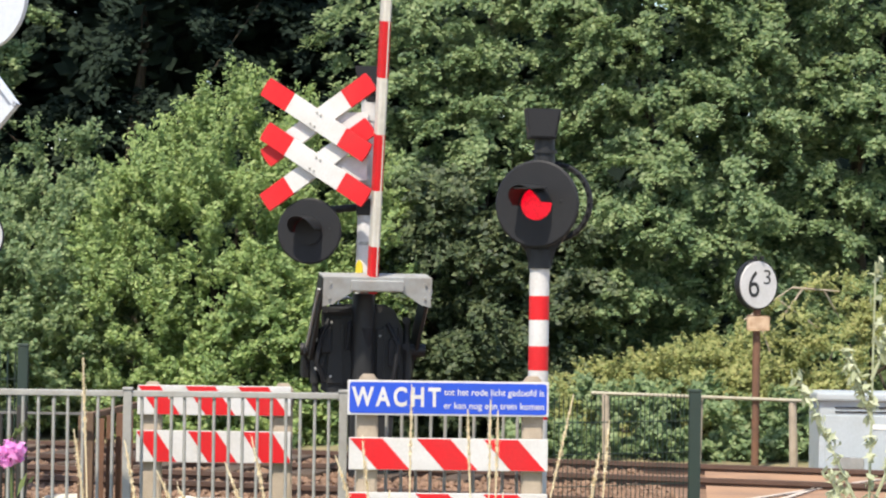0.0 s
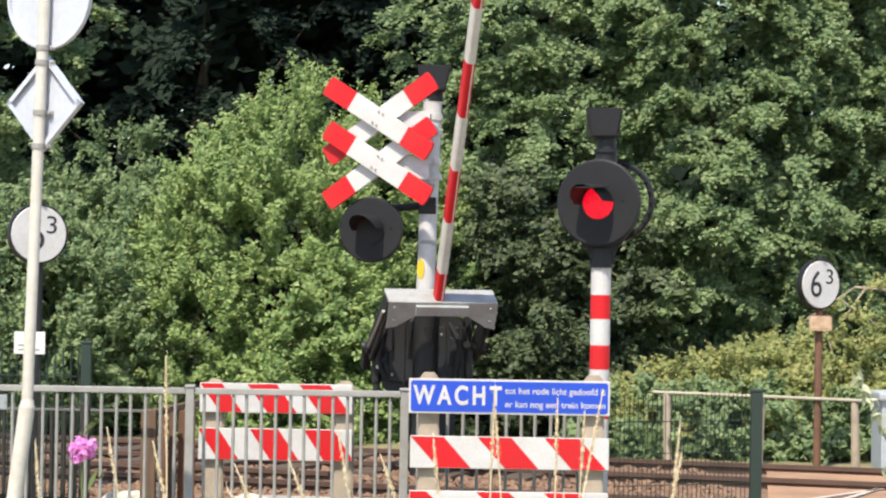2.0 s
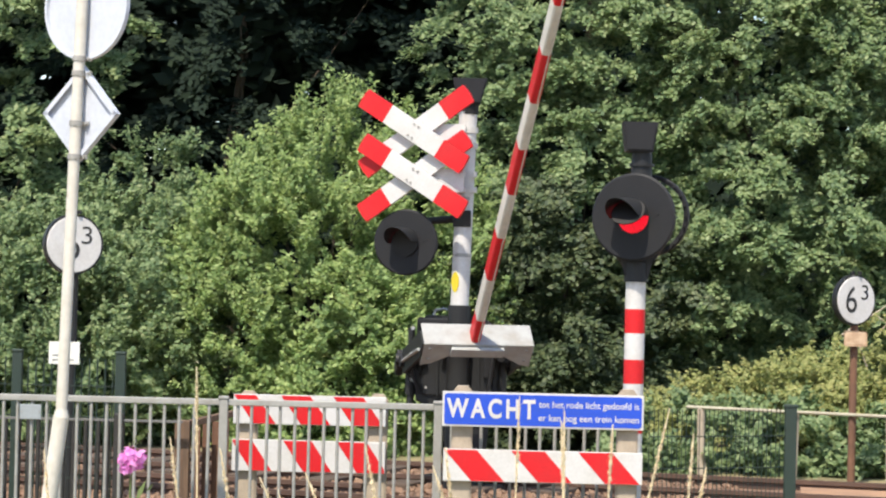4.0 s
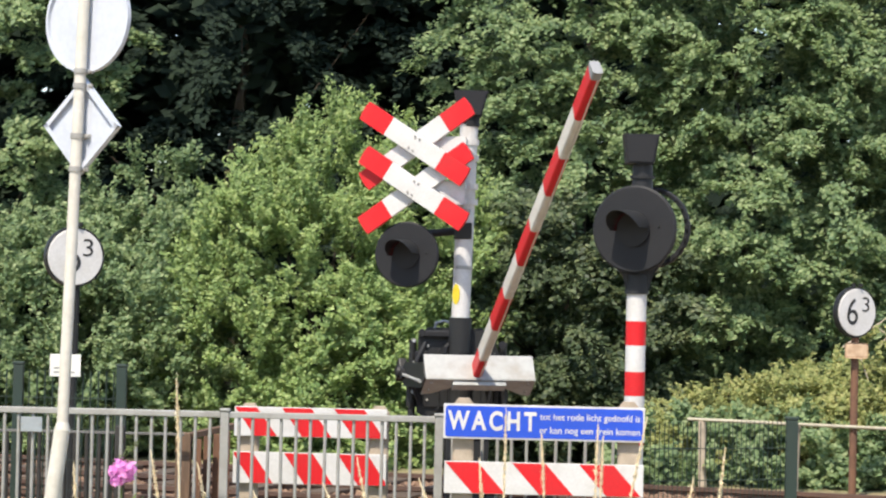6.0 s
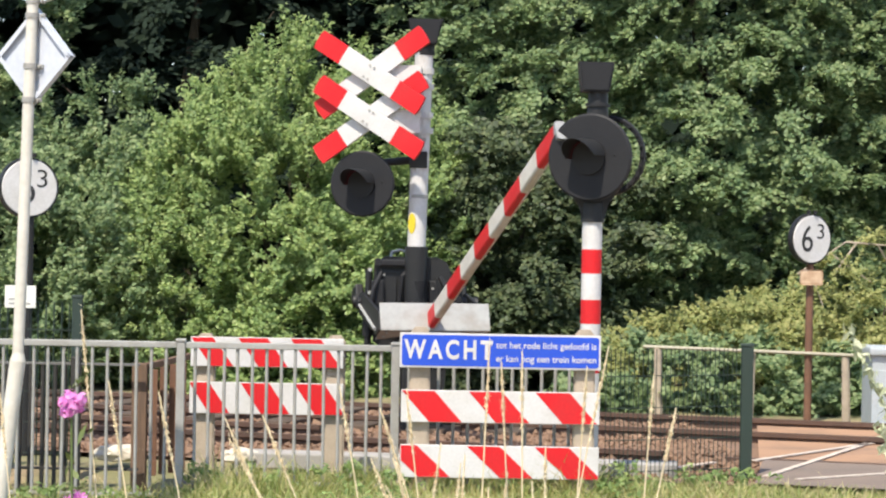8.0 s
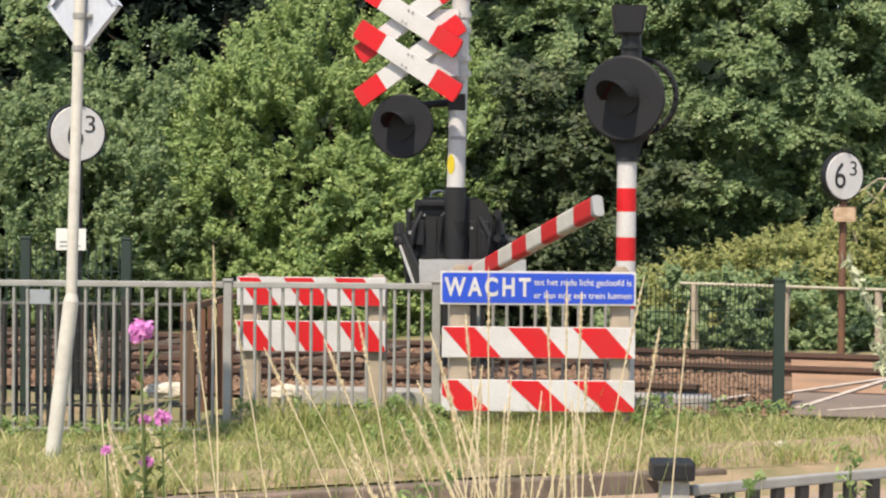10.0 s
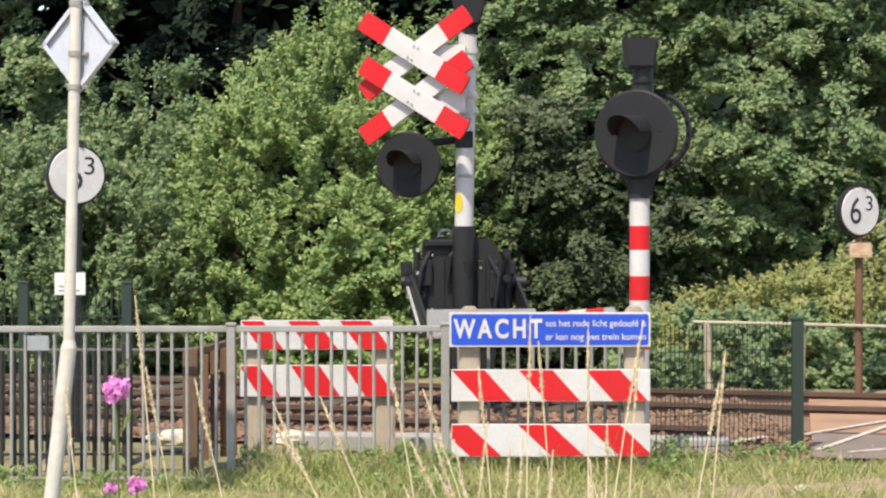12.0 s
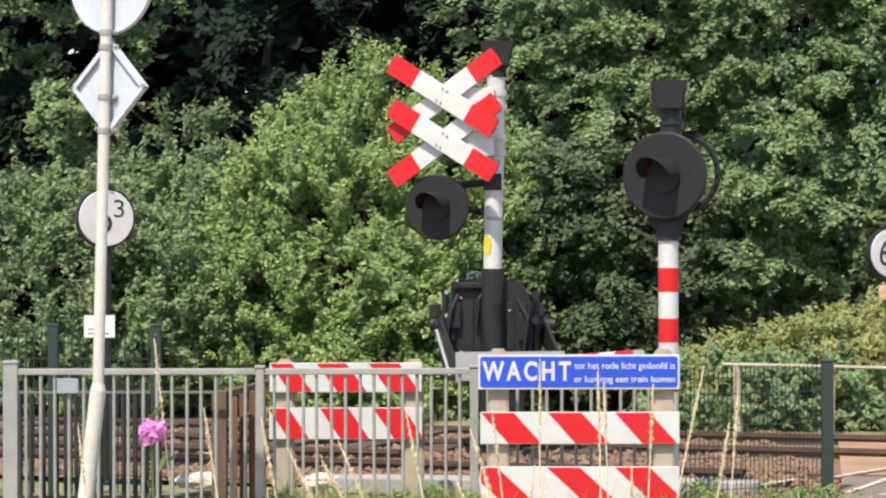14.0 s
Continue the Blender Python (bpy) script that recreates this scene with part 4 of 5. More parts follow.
part("label_plate", box(bmesh.new(), (-0.06, -0.173, 0.43), (0.06, -0.167, 0.47)), M_PLATE, cab, "small white label")
part("lock", box(bmesh.new(), (-0.36, -0.175, 0.08), (-0.12, -0.166, 0.2), 0.01), M_GALV, cab, "grey lock cover")

dead = thing("dead_branch", "bare grey branches sticking out of the brambles", "branch", pose(4.15, 23.6, 1.25))
for p, q in (((-0.3, 0, 0.02), (0.15, 0, 0.33)), ((0.15, 0, 0.33), (0.6, 0, 0.30)), ((0.0, 0, 0.22), (0.42, 0.1, -0.05)), ((0.25, 0, 0.32), (0.05, -0.05, 0.05)), ((0.45, 0, 0.31), (0.62, 0.1, 0.05)), ((-0.2, 0, 0.1), (-0.05, 0, -0.3))):
    part("twig", tube(bmesh.new(), p, q, 0.011, 0.006, 6), M_POST, dead)

# ---- near railing ----
nr = thing("low_railing", "low grey metal railing with dark post", "railing", pose(0, 0, 0.018))
part("post", box(bmesh.new(), (0.735, 7.45, -0.2), (0.825, 7.54, 0.62), 0.006), M_CONC, nr, "pale square post")
part("post_cap", box(bmesh.new(), (0.705, 7.42, 0.62), (0.84, 7.57, 0.68), 0.01), M_BLACK, nr, "black post cap")
a, b = Vector((0.83, 7.5, 0.582)), Vector((2.5, 8.6, 0.60))
d = b - a
rl = part("top_rail", box(bmesh.new(), (0, -0.02, -0.016), (d.length, 0.02, 0.016), 0.005), M_GALV, nr)
rl.matrix_basis = Matrix.Translation(a) @ pose(0, 0, 0, 0, -math.degrees(math.asin(d.z / d.length)), math.degrees(math.atan2(d.y, d.x)))
for k in range(19):
    p = a + d * ((k + 0.5) / 19)
    br = part("bar", box(bmesh.new(), (-0.019, -0.016, -0.2), (0.019, 0.016, p.z - 0.014), 0.004), M_DARKSTEEL, nr)
    br.matrix_basis = pose(p.x, p.y, 0, 0, 0, 34)

# ---- overhead wires ----
for k, (za, zb) in enumerate(((4.07, 5.05), (3.82, 5.32))):
    w_ = part("overhead_wire", tube(bmesh.new(), (-14, 25.0, za), (6, 25.0, zb), 0.008, n=6), M_GALV)
    tagged(w_, "thin grey overhead wire before the trees", "cable", "overhead wires")


# ---- foliage ----
def leaf_cloud(rng, centres, radii, n, size, droop=0.2, aspect=0.55, flat=1.0):
    """Small folded leaves on and in clumps. Returns vertices and faces."""
    k = len(centres)
    weights = radii[:, 0] ** 2
    idx = rng.choice(k, size=n, p=weights / weights.sum())
    v = rng.normal(size=(n, 3))
    v /= np.linalg.norm(v, axis=1)[:, None]
    rad = rng.uniform(0.1, 1.0, size=n) ** 0.5 * rng.uniform(0.8, 1.25, size=n)
    c = centres[idx] + v * radii[idx] * rad[:, None]
    nrm = v * 1.05 + rng.normal(size=(n, 3)) * 0.42 + np.array([-0.1, -0.2, 0.4]) * flat
    nrm /= np.linalg.norm(nrm, axis=1)[:, None]
    d = rng.normal(size=(n, 3)) + np.array([0, 0, -droop])
    d -= nrm * (d * nrm).sum(1)[:, None]
    d /= np.linalg.norm(d, axis=1)[:, None]
    s = np.cross(nrm, d)
    ln = size * rng.uniform(0.6, 1.35, size=n)[:, None]
    w = ln * aspect * 0.5
    base, tip = c - d * ln * 0.5, c + d * ln * 0.5
    mid = c - nrm * ln * 0.06
    left, right = mid - s * w + nrm * ln * 0.10, mid + s * w + nrm * ln * 0.10
    verts = np.stack([base, right, tip, left], axis=1).reshape(-1, 3)
    i = np.arange(n) * 4
    faces = np.concatenate([np.stack([i, i + 1, i + 2], 1), np.stack([i, i + 2, i + 3], 1)])
    return verts, faces


def leaf_object(name, verts, faces, material, parent=None, label=""):
    me = bpy.data.meshes.new(name)
    me.vertices.add(len(verts))
    me.vertices.foreach_set("co", verts.ravel())
    me.loops.add(len(faces) * 3)
    me.loops.foreach_set("vertex_index", faces.ravel())
    me.polygons.add(len(faces))
    me.polygons.foreach_set("loop_start", np.arange(len(faces)) * 3)
    me.update()
    me.validate()
    me.materials.append(material)
    ob = new(name, me)
    if parent is not None:
        ob.parent = parent
    return tagged(ob, label)


def sprays(rng, roots, ways, fan, shoots, reach, n, size, plate=0.0, droop=0.15, aspect=0.5, wide=0.12, tilt=(-0.12, -0.35, 1.0)):
    """Leafy shoots: from every root a fan of shoots leaves along its way, and leaves sit along both sides of each shoot.
    plate flattens the fan to a layer; reach is the shoots' length. Returns vertices and faces of n leaves."""
    k = len(roots)
    up = np.array(tilt) + rng.normal(size=(k, 3)) * 0.22
    up /= np.linalg.norm(up, axis=1)[:, None]
    o = np.repeat(roots, shoots, axis=0)
    up = np.repeat(up, shoots, axis=0)
    d = np.repeat(ways, shoots, axis=0) + rng.normal(size=(k * shoots, 3)) * fan
    d -= up * ((d * up).sum(1) * plate)[:, None]
    d /= np.linalg.norm(d, axis=1)[:, None]
    ln = reach * rng.uniform(0.45, 1.25, size=k * shoots) * np.repeat(rng.uniform(0.7, 1.3, k), shoots)
    j = rng.choice(k * shoots, size=n, p=ln / ln.sum())
    u = rng.uniform(0.05, 1.0, size=n) ** 0.8
    side = np.cross(d, up)
    side /= np.linalg.norm(side, axis=1)[:, None] + 1e-9
    hand = rng.choice([-1.0, 1.0], size=n) * rng.uniform(0.2, 1.0, size=n)
    run = (ln[j] * u)[:, None]
    c = o[j] + d[j] * run + side[j] * (hand * ln[j] * wide * (1.15 - u))[:, None] + rng.normal(size=(n, 3)) * size * 0.35
    c[:, 2] -= droop * ln[j] * u ** 2
    nrm = up[j] * (0.6 + plate * 0.5) + rng.normal(size=(n, 3)) * 0.42 + np.array([-0.05, -0.25, 0.1])
    nrm /= np.linalg.norm(nrm, axis=1)[:, None]
    q = d[j] * 0.8 + side[j] * hand[:, None] + rng.normal(size=(n, 3)) * 0.35
    q -= nrm * (q * nrm).sum(1)[:, None]
    q /= np.linalg.norm(q, axis=1)[:, None]
    s = np.cross(nrm, q)
    ll = size * rng.uniform(0.6, 1.35, size=n)[:, None]
    w = ll * aspect * 0.5
    mid = c - nrm * ll * 0.06
    left, right = mid - s * w + nrm * ll * 0.10, mid + s * w + nrm * ll * 0.10
    verts = np.stack([c - q * ll * 0.5, right, c + q * ll * 0.5, left], axis=1).reshape(-1, 3)
    i = np.arange(n) * 4
    faces = np.concatenate([np.stack([i, i + 1, i + 2], 1), np.stack([i, i + 2, i + 3], 1)])
    return verts, faces


def boughs(rng, centre, radii, n, inner=0.55, lobes=9, dent=0.22):
    """Roots of the sprays in an egg-shaped crown with bulges and dents, mostly near its skin and its front, and the ways out."""
    v = rng.normal(size=(n, 3))
    v /= np.linalg.norm(v, axis=1)[:, None]
    v[:, 1] = np.where(rng.random(n) < 0.8, -np.abs(v[:, 1]), v[:, 1])
    lobe = rng.normal(size=(lobes, 3))
    lobe /= np.linalg.norm(lobe, axis=1)[:, None]
    lobe[:, 1] = -np.abs(lobe[:, 1])
    near = (v @ lobe.T).max(1)
    bulge = 1 - dent + 2 * dent * np.clip((near - 0.55) / 0.45, 0, 1)
    rad = rng.uniform(inner, 1.0, size=n) ** 0.6 * bulge
    c = np.array(centre) + v * np.array(radii) * rad[:, None]
    c[:, 2] = np.maximum(c[:, 2], 0.1)
    way = v / np.array(radii)
    way /= np.linalg.norm(way, axis=1)[:, None]
    return c, way


# growth habits: fan, shoots, reach, plate, droop, share of the way that is upward, width of a shoot
UPRIGHT = (0.36, 9, 0.42, 0.0, 0.05, 0.75, 0.10)
LAYERED = (0.52, 10, 0.38, 0.75, 0.28, 0.05, 0.15)
LOOSE = (0.50, 9, 0.34, 0.3, 0.15, 0.35, 0.13)


def tree(name, label, category, seed, centre, radii, n_root, n_leaf, leaf, material, habit, group="trees behind the track", aspect=0.55, scale=1.0, dent=0.22, inner=0.45):
    rng = np.random.default_rng(seed)
    bx, by = centre[0], centre[1]
    t = thing(name, label, category, pose(bx, by, 0), group)
    top = centre[2] + radii[2]
    stems = 1 if category == "tree" else 3
    for s in range(stems):
        p = Vector((rng.uniform(-0.3, 0.3) * stems * 0.4, 0.7 + rng.uniform(0, 0.3), -0.1))
        r = 0.14 if category == "tree" else 0.03
        line, rads = [p], [r]
        for k in range(5):
            line.append(line[-1] + Vector((rng.uniform(-0.18, 0.18), rng.uniform(-0.1, 0.1), top * 0.15)))
            rads.append(rads[-1] * 0.78)
        part("trunk" if stems == 1 else "stem", bent(bmesh.new(), line, rads, 8), M_BARK, t)
    fan, shoots, reach, plate, droop, rise, wide = habit
    c, way = boughs(rng, (0, 0, centre[2]), radii, n_root, inner, dent=dent)
    for k in range(8):
        part("branch", tube(bmesh.new(), (0, 0.75, max(0.2, c[k][2] * 0.55)), c[k] * np.array([1, 0.5, 1]) + np.array([0, 0.3, 0]), 0.02, 0.006, 5, False), M_BARK, t)
    way = way * (1 - rise * 0.5) + np.array([0, -0.15, rise])
    if plate > 0.5:
        way[:, 2] *= 0.35
    vs, fs = sprays(rng, c, way, fan, shoots, reach * scale, n_leaf, leaf, plate, droop, aspect, wide)
    leaf_object("crown", vs, fs, material, t)
    return t


# far woodland, one mass, with its deep shade painted into the leaf green
rng = np.random.default_rng(5)
cs = np.stack([rng.uniform(-10, 10, 1700), rng.uniform(31.5, 37.5, 1700), rng.uniform(0, 9.5, 1700)], 1)
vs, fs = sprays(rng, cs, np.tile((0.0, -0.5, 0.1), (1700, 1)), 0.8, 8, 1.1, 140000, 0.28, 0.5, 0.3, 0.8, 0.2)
tagged(leaf_object("woodland", vs, fs, M_LEAF_WOODSHADE), "dense woodland behind the hedge, shade painted in its leaves", "woodland", kind="stuff")

HEDGE = "leafy hedge tree with layered green foliage"
tree("tree", "broad leafy tree with shaded dark green crown", "tree", 11, (-5.4, 28.6, 3.9), (1.8, 1.2, 2.9), 150, 50000, 0.085, M_LEAF_MID, LAYERED)
# the tall tree here has its shade in the leaf colour too
tree("tree", "tall tree with deep shade painted in its leaf colour", "tree", 12, (-2.4, 30.4, 4.2), (2.8, 1.0, 3.6), 120, 30000, 0.10, M_LEAF_WOODSHADE, LAYERED, scale=1.5)
tree("bush", "light green willow bush with upright shoots", "bush", 13, (-1.25, 26.0, 1.15), (1.72, 1.3, 2.02), 640, 185000, 0.053, M_LEAF_LIGHT, UPRIGHT, aspect=0.45)
tree("bush", "mid green leafy bush beside the track", "bush", 14, (-4.0, 25.4, 0.8), (1.8, 1.1, 1.85), 330, 95000, 0.056, M_LEAF_MID, UPRIGHT)
tree("bush", "mid green leafy bush beside the track", "bush", 25, (-3.1, 26.5, 0.9), (1.1, 0.9, 1.75), 230, 58000, 0.056, M_LEAF_MID, UPRIGHT)
tree("bush", "light green leafy bush beside the track", "bush", 24, (-0.75, 24.9, 0.3), (1.0, 0.7, 1.2), 190, 50000, 0.056, M_LEAF_LIGHT, LOOSE)
tree("tree", HEDGE, "tree", 15, (1.55, 27.6, 3.0), (1.5, 1.3, 3.5), 480, 140000, 0.062, M_LEAF_MID, LAYERED, dent=0.25, inner=0.2)
# undergrowth and hedge foot carry the hedge's shade in their leaf colour
tree("bush", "dark hornbeam undergrowth, hedge shade painted in its leaves", "bush", 41, (1.35, 26.05, 1.35), (1.1, 0.6, 1.25), 130, 48000, 0.066, M_LEAF_FOOTSHADE, LAYERED)
tree("tree", HEDGE, "tree", 16, (3.5, 27.2, 3.0), (1.75, 1.3, 3.6), 580, 175000, 0.062, M_LEAF_MID, LAYERED, dent=0.25, inner=0.2)
tree("tree", HEDGE, "tree", 17, (5.9, 27.6, 3.0), (1.9, 1.3, 3.8), 520, 155000, 0.064, M_LEAF_MID, LAYERED, dent=0.25, inner=0.2)
tree("bush", "dark green hedge foot, trees' shade painted in its leaves", "bush", 18, (1.2, 26.0, 0.45), (1.3, 0.6, 1.0), 80, 34000, 0.068, M_LEAF_FOOTSHADE, LAYERED)
tree("bramble", "yellow-green bramble thicket beyond the pipe fence", "bramble", 19, (3.5, 24.3, 0.1), (1.45, 0.9, 0.85), 380, 85000, 0.042, M_LEAF_OLIVE, LOOSE, "brambles", 0.5, 0.7)
tree("bush", "low leafy growth behind the pipe fence", "bush", 42, (3.3, 23.1, 0.1), (1.7, 0.4, 0.5), 130, 34000, 0.06, M_LEAF_MID, LOOSE, scale=0.8)
tree("bramble", "yellow-green bramble thicket beyond the pipe fence", "bramble", 20, (5.3, 24.0, 0.25), (1.7, 0.9, 1.25), 400, 85000, 0.042, M_LEAF_OLIVE, LOOSE, "brambles", 0.5, 0.7)


# ---- grass ----
def blades(rng, px, py, pz, h, w, lean):
    """Upright tapered blades, bent once."""
    n = len(px)
    a = rng.uniform(0, 2 * np.pi, n)
    sx, sy = np.cos(a) * w / 2, np.sin(a) * w / 2
    bx, by = rng.normal(size=n) * lean * h, rng.normal(size=n) * lean * h
    base = np.stack([px, py, pz], 1)
    side = np.stack([sx, sy, np.zeros(n)], 1)
    mid = base + np.stack([bx * 0.35, by * 0.35, h * 0.6], 1)
    tip = base + np.stack([bx, by, h], 1)
    verts = np.stack([base - side, base + side, mid + side * 0.7, mid - side * 0.7, tip], 1).reshape(-1, 3)
    i = np.arange(n) * 5
    faces = np.concatenate([np.stack([i, i + 1, i + 2], 1), np.stack([i, i + 2, i + 3], 1), np.stack([i + 3, i + 2, i + 4], 1)])
    return verts, faces


rng = np.random.default_rng(31)
n = 58000
px = rng.uniform(-4.2, 5.2, n)
ky = 12.38 + 0.50 * px - 0.02 * px * px
py = ky + 0.2 + rng.uniform(0, 1, n) ** 0.8 * (16.1 - ky - 0.2)
keep = ~((py < ky + np.where(px > 0.8, 1.15, 0.95) + rng.normal(size=n) * 0.25) & (rng.random(n) < 0.78)) & ~((px > 2.3) & (py > 15.6))
px, py = px[keep], py[keep]
patch = np.sin(px * 2.1 + 1.3) * np.cos(py * 2.7) * 0.5 + 0.5
edge = np.exp(-((py - 15.2) / 0.45) ** 2)
h = (0.04 + 0.16 * patch ** 2 * rng.random(len(px)) ** 2 + 0.16 * edge * rng.random(len(px))) * rng.uniform(0.6, 1.4, len(px))
# tufts hang over the kerb
m = 5200
qx = rng.uniform(-4.2, 5.0, m)
qx = np.concatenate([qx[: m // 3], rng.choice(rng.uniform(-4.2, 5, 40), m - m // 3) + rng.normal(size=m - m // 3) * 0.07])
qy = 12.38 + 0.50 * qx - 0.02 * qx * qx + 0.10 + np.abs(rng.normal(size=m)) * 0.22
px, py = np.concatenate([px, qx]), np.concatenate([py, qy])
h = np.concatenate([h, rng.uniform(0.03, 0.16, m)])
h *= np.where(((px < -1.15) & (py > 14.2)) | ((px > 1.3) & (py > 14.6)), 0.55, 1.0)
gz = np.array([verge_z(a, b) for a, b in zip(px, py)]) - 0.01
vs, fs = blades(rng, px, py, gz, h, 0.011, 0.6)
tagged(leaf_object("verge_grass", vs, fs, M_GRASS), "short green and dry grass on the verge", "grass", kind="stuff")


rng = np.random.default_rng(57)
m = 2600
px = rng.uniform(-4.2, 4.6, m)
py = 12.38 + 0.50 * px - 0.02 * px * px + 0.25 + np.abs(rng.normal(size=m)) * 0.75
vs, fs = blades(rng, px, py, np.full(m, -0.01), rng.uniform(0.04, 0.16, m), 0.007, 0.6)
tagged(leaf_object("dry_grass", vs, fs, M_DRY), "bleached dry grass along the kerb", "grass", kind="stuff")


def stalk(name, label, category, x, y, z_tip, lean_x, head, bow=0.05, group="tall grass stalks", r=0.0028, base_z=-0.15):
    """A tall dry grass stalk: bowed stem and feathery seed head; its origin is at the foot."""
    rng = np.random.default_rng(int(abs(x) * 1000 + abs(z_tip) * 777 + y * 31))
    H_ = z_tip - base_z
    t = thing(name, label, category, pose(x - lean_x, y, base_z), group)
    n = 9
    pts = []
    for i in range(n + 1):
        u = i / n
        pts.append(Vector((lean_x * u ** 2.2 + bow * math.sin(u * math.pi) * 0.3, 0.04 * math.sin(u * 3 + x), H_ * u)))
    part("stem", bent(bmesh.new(), pts, [r * (1 - 0.6 * i / n) for i in range(n + 1)], 5), M_STRAW, t, "thin straw-coloured stem")
    cs, rr = [], []
    tip, d = pts[-1], (pts[-1] - pts[-2]).normalized()
    for i in range(30):
        u = i / 29
        cs.append(tip - d * head * (1 - u) + Vector((0, 0, 0.004 * math.sin(i * 2.0))))
        k = 0.0019 * math.sin(math.pi * (0.10 + 0.86 * u)) + 0.0003
        rr.append((k, k, head * 0.03))
    vs, fs = leaf_cloud(rng, np.array(cs), np.array(rr), 150, 0.0125, aspect=0.12, flat=0.1, droop=-5.0)
    leaf_object("seed_head", vs, fs, M_STRAW, t, "feathery dry seed head")
    return t


# tall dry grass close to the camera
STALKS = []
for x, z, lean, head in ((-0.425, 1.468, -0.02, 0.16), (-0.455, 1.35, -0.10, 0.12), (0.136, 1.42, 0.03, 0.14), (0.252, 1.405, 0.02, 0.15), (0.205, 1.385, -0.02, 0.12), (0.313, 1.38, 0.05, 0.13), (0.47, 1.365, 0.07, 0.12),
                         (0.375, 1.41, 0.16, 0.17), (0.43, 1.33, 0.14, 0.10), (-0.60, 1.32, -0.04, 0.10), (-0.36, 1.33, -0.12, 0.13), (-0.10, 1.34, -0.12, 0.12), (0.05, 1.33, -0.06, 0.10), (-0.02, 1.30, -0.22, 0.14), (-0.30, 1.27, -0.30, 0.15), (-0.20, 1.28, -0.26, 0.14), (0.02, 1.24, -0.2, 0.13)):
    STALKS.append(stalk("grass_stalk", "tall dry straw-coloured grass stalk with seed head", "grass stalk", x, 4.0 + 0.05 * len(STALKS) % 0.4, z, lean, head))
rng = np.random.default_rng(77)
for k in range(54):
    x = rng.uniform(-0.66, 0.02) if k < 18 else (rng.normal(0.13, 0.07) if k < 42 else rng.normal(0.275, 0.024))
    z = rng.uniform(1.0, 1.25) if k < 18 else rng.uniform(0.95, 1.21)
    lean = (-0.24 if x < 0.08 else 0.06) * rng.uniform(0.2, 1.4) + rng.normal() * 0.06
    STALKS.append(stalk("grass_stalk", "tall dry straw-coloured grass stalk with seed head", "grass stalk", x, rng.uniform(3.7, 4.8), z, lean, rng.uniform(0.08, 0.17), r=0.0026 if k < 18 else 0.0034))


def wildflower(x, y, z, size):
    """Pink wildflower: green stem with a loose cluster of petals."""
    r = np.random.default_rng(int(abs(x) * 5000 + z * 900))
    t = thing("wildflower", "pink wildflower on a thin green stem", "wildflower", pose(x, y, -0.15), "pink wildflowers")
    h = z + 0.15
    line = [(0.05 * (1 - i / 6), 0.02 * math.sin(i), h * i / 6) for i in range(7)]
    part("stem", bent(bmesh.new(), line, [0.002] * 7), M_STEM, t)
    cs = np.array([(size * 0.42 * math.cos(2.4 * k) * (k / 9) ** 0.5, r.normal() * size * 0.2, h + size * 0.34 * math.sin(2.4 * k) * (k / 9) ** 0.5) for k in range(9)])
    vs, fs = leaf_cloud(r, cs, np.full((9, 3), size * 0.25), 190, size * 0.27, aspect=0.75)
    leaf_object("blossom", vs, fs, M_PINK, t, "pink petals")
    cs = np.array([(0.12 * size * k, 0, h + size * (0.5 + 0.14 * k)) for k in range(5)])
    vs, fs = leaf_cloud(r, cs, np.full((5, 3), size * 0.13), 45, size * 0.22, aspect=0.4)
    leaf_object("buds", vs, fs, M_STEM, t, "closed green buds")
    cs = np.array([(r.normal() * 0.02, r.normal() * 0.02, h - 0.05 - 0.05 * k) for k in range(8)])
    vs, fs = leaf_cloud(r, cs, np.full((8, 3), 0.02), 40, 0.035, aspect=0.25)
    leaf_object("leaves", vs, fs, M_STEM, t, "narrow green leaves")
    return t


FLOWERS = [wildflower(x, 4.0, z, s) for x, z, s in ((-0.505, 1.318, 0.044), (-0.47, 1.165, 0.03), (-0.50, 1.16, 0.022), (-0.55, 1.105, 0.02), (-0.513, 1.085, 0.025), (-0.60, 1.0, 0.022), (-0.49, 1.0, 0.022), (-0.18, 1.005, 0.022))]


def tansy(x, y, z):
    r = np.random.default_rng(int(x * 999))
    t = thing("yellow_flower", "flat yellow flower heads on a green stem", "wildflower", pose(x, y, -0.15), "yellow wildflowers")
    h = z + 0.15
    part("stem", tube(bmesh.new(), (0.02, 0, 0), (0, 0, h), 0.004, 0.003, 6), M_STEM, t)
    cs = np.array([(r.uniform(-0.04, 0.04), r.uniform(-0.02, 0.02), h + r.normal() * 0.004) for _ in range(12)])
    vs, fs = leaf_cloud(r, cs, np.full((12, 3), 0.008), 130, 0.014, aspect=0.9, flat=2.0)
    leaf_object("blossom", vs, fs, M_YELLOWFLOWER, t, "yellow flower heads")
    cs = np.array([(r.normal() * 0.04, r.normal() * 0.03, h - 0.06 - 0.04 * k) for k in range(12)])
    vs, fs = leaf_cloud(r, cs, np.full((12, 3), 0.04), 160, 0.04, aspect=0.3)
    leaf_object("leaves", vs, fs, M_LEAF_LIGHT, t, "feathery green leaves")
    return t


tansy(0.50, 5.0, 0.885)
tansy(0.60, 5.05, 0.86)


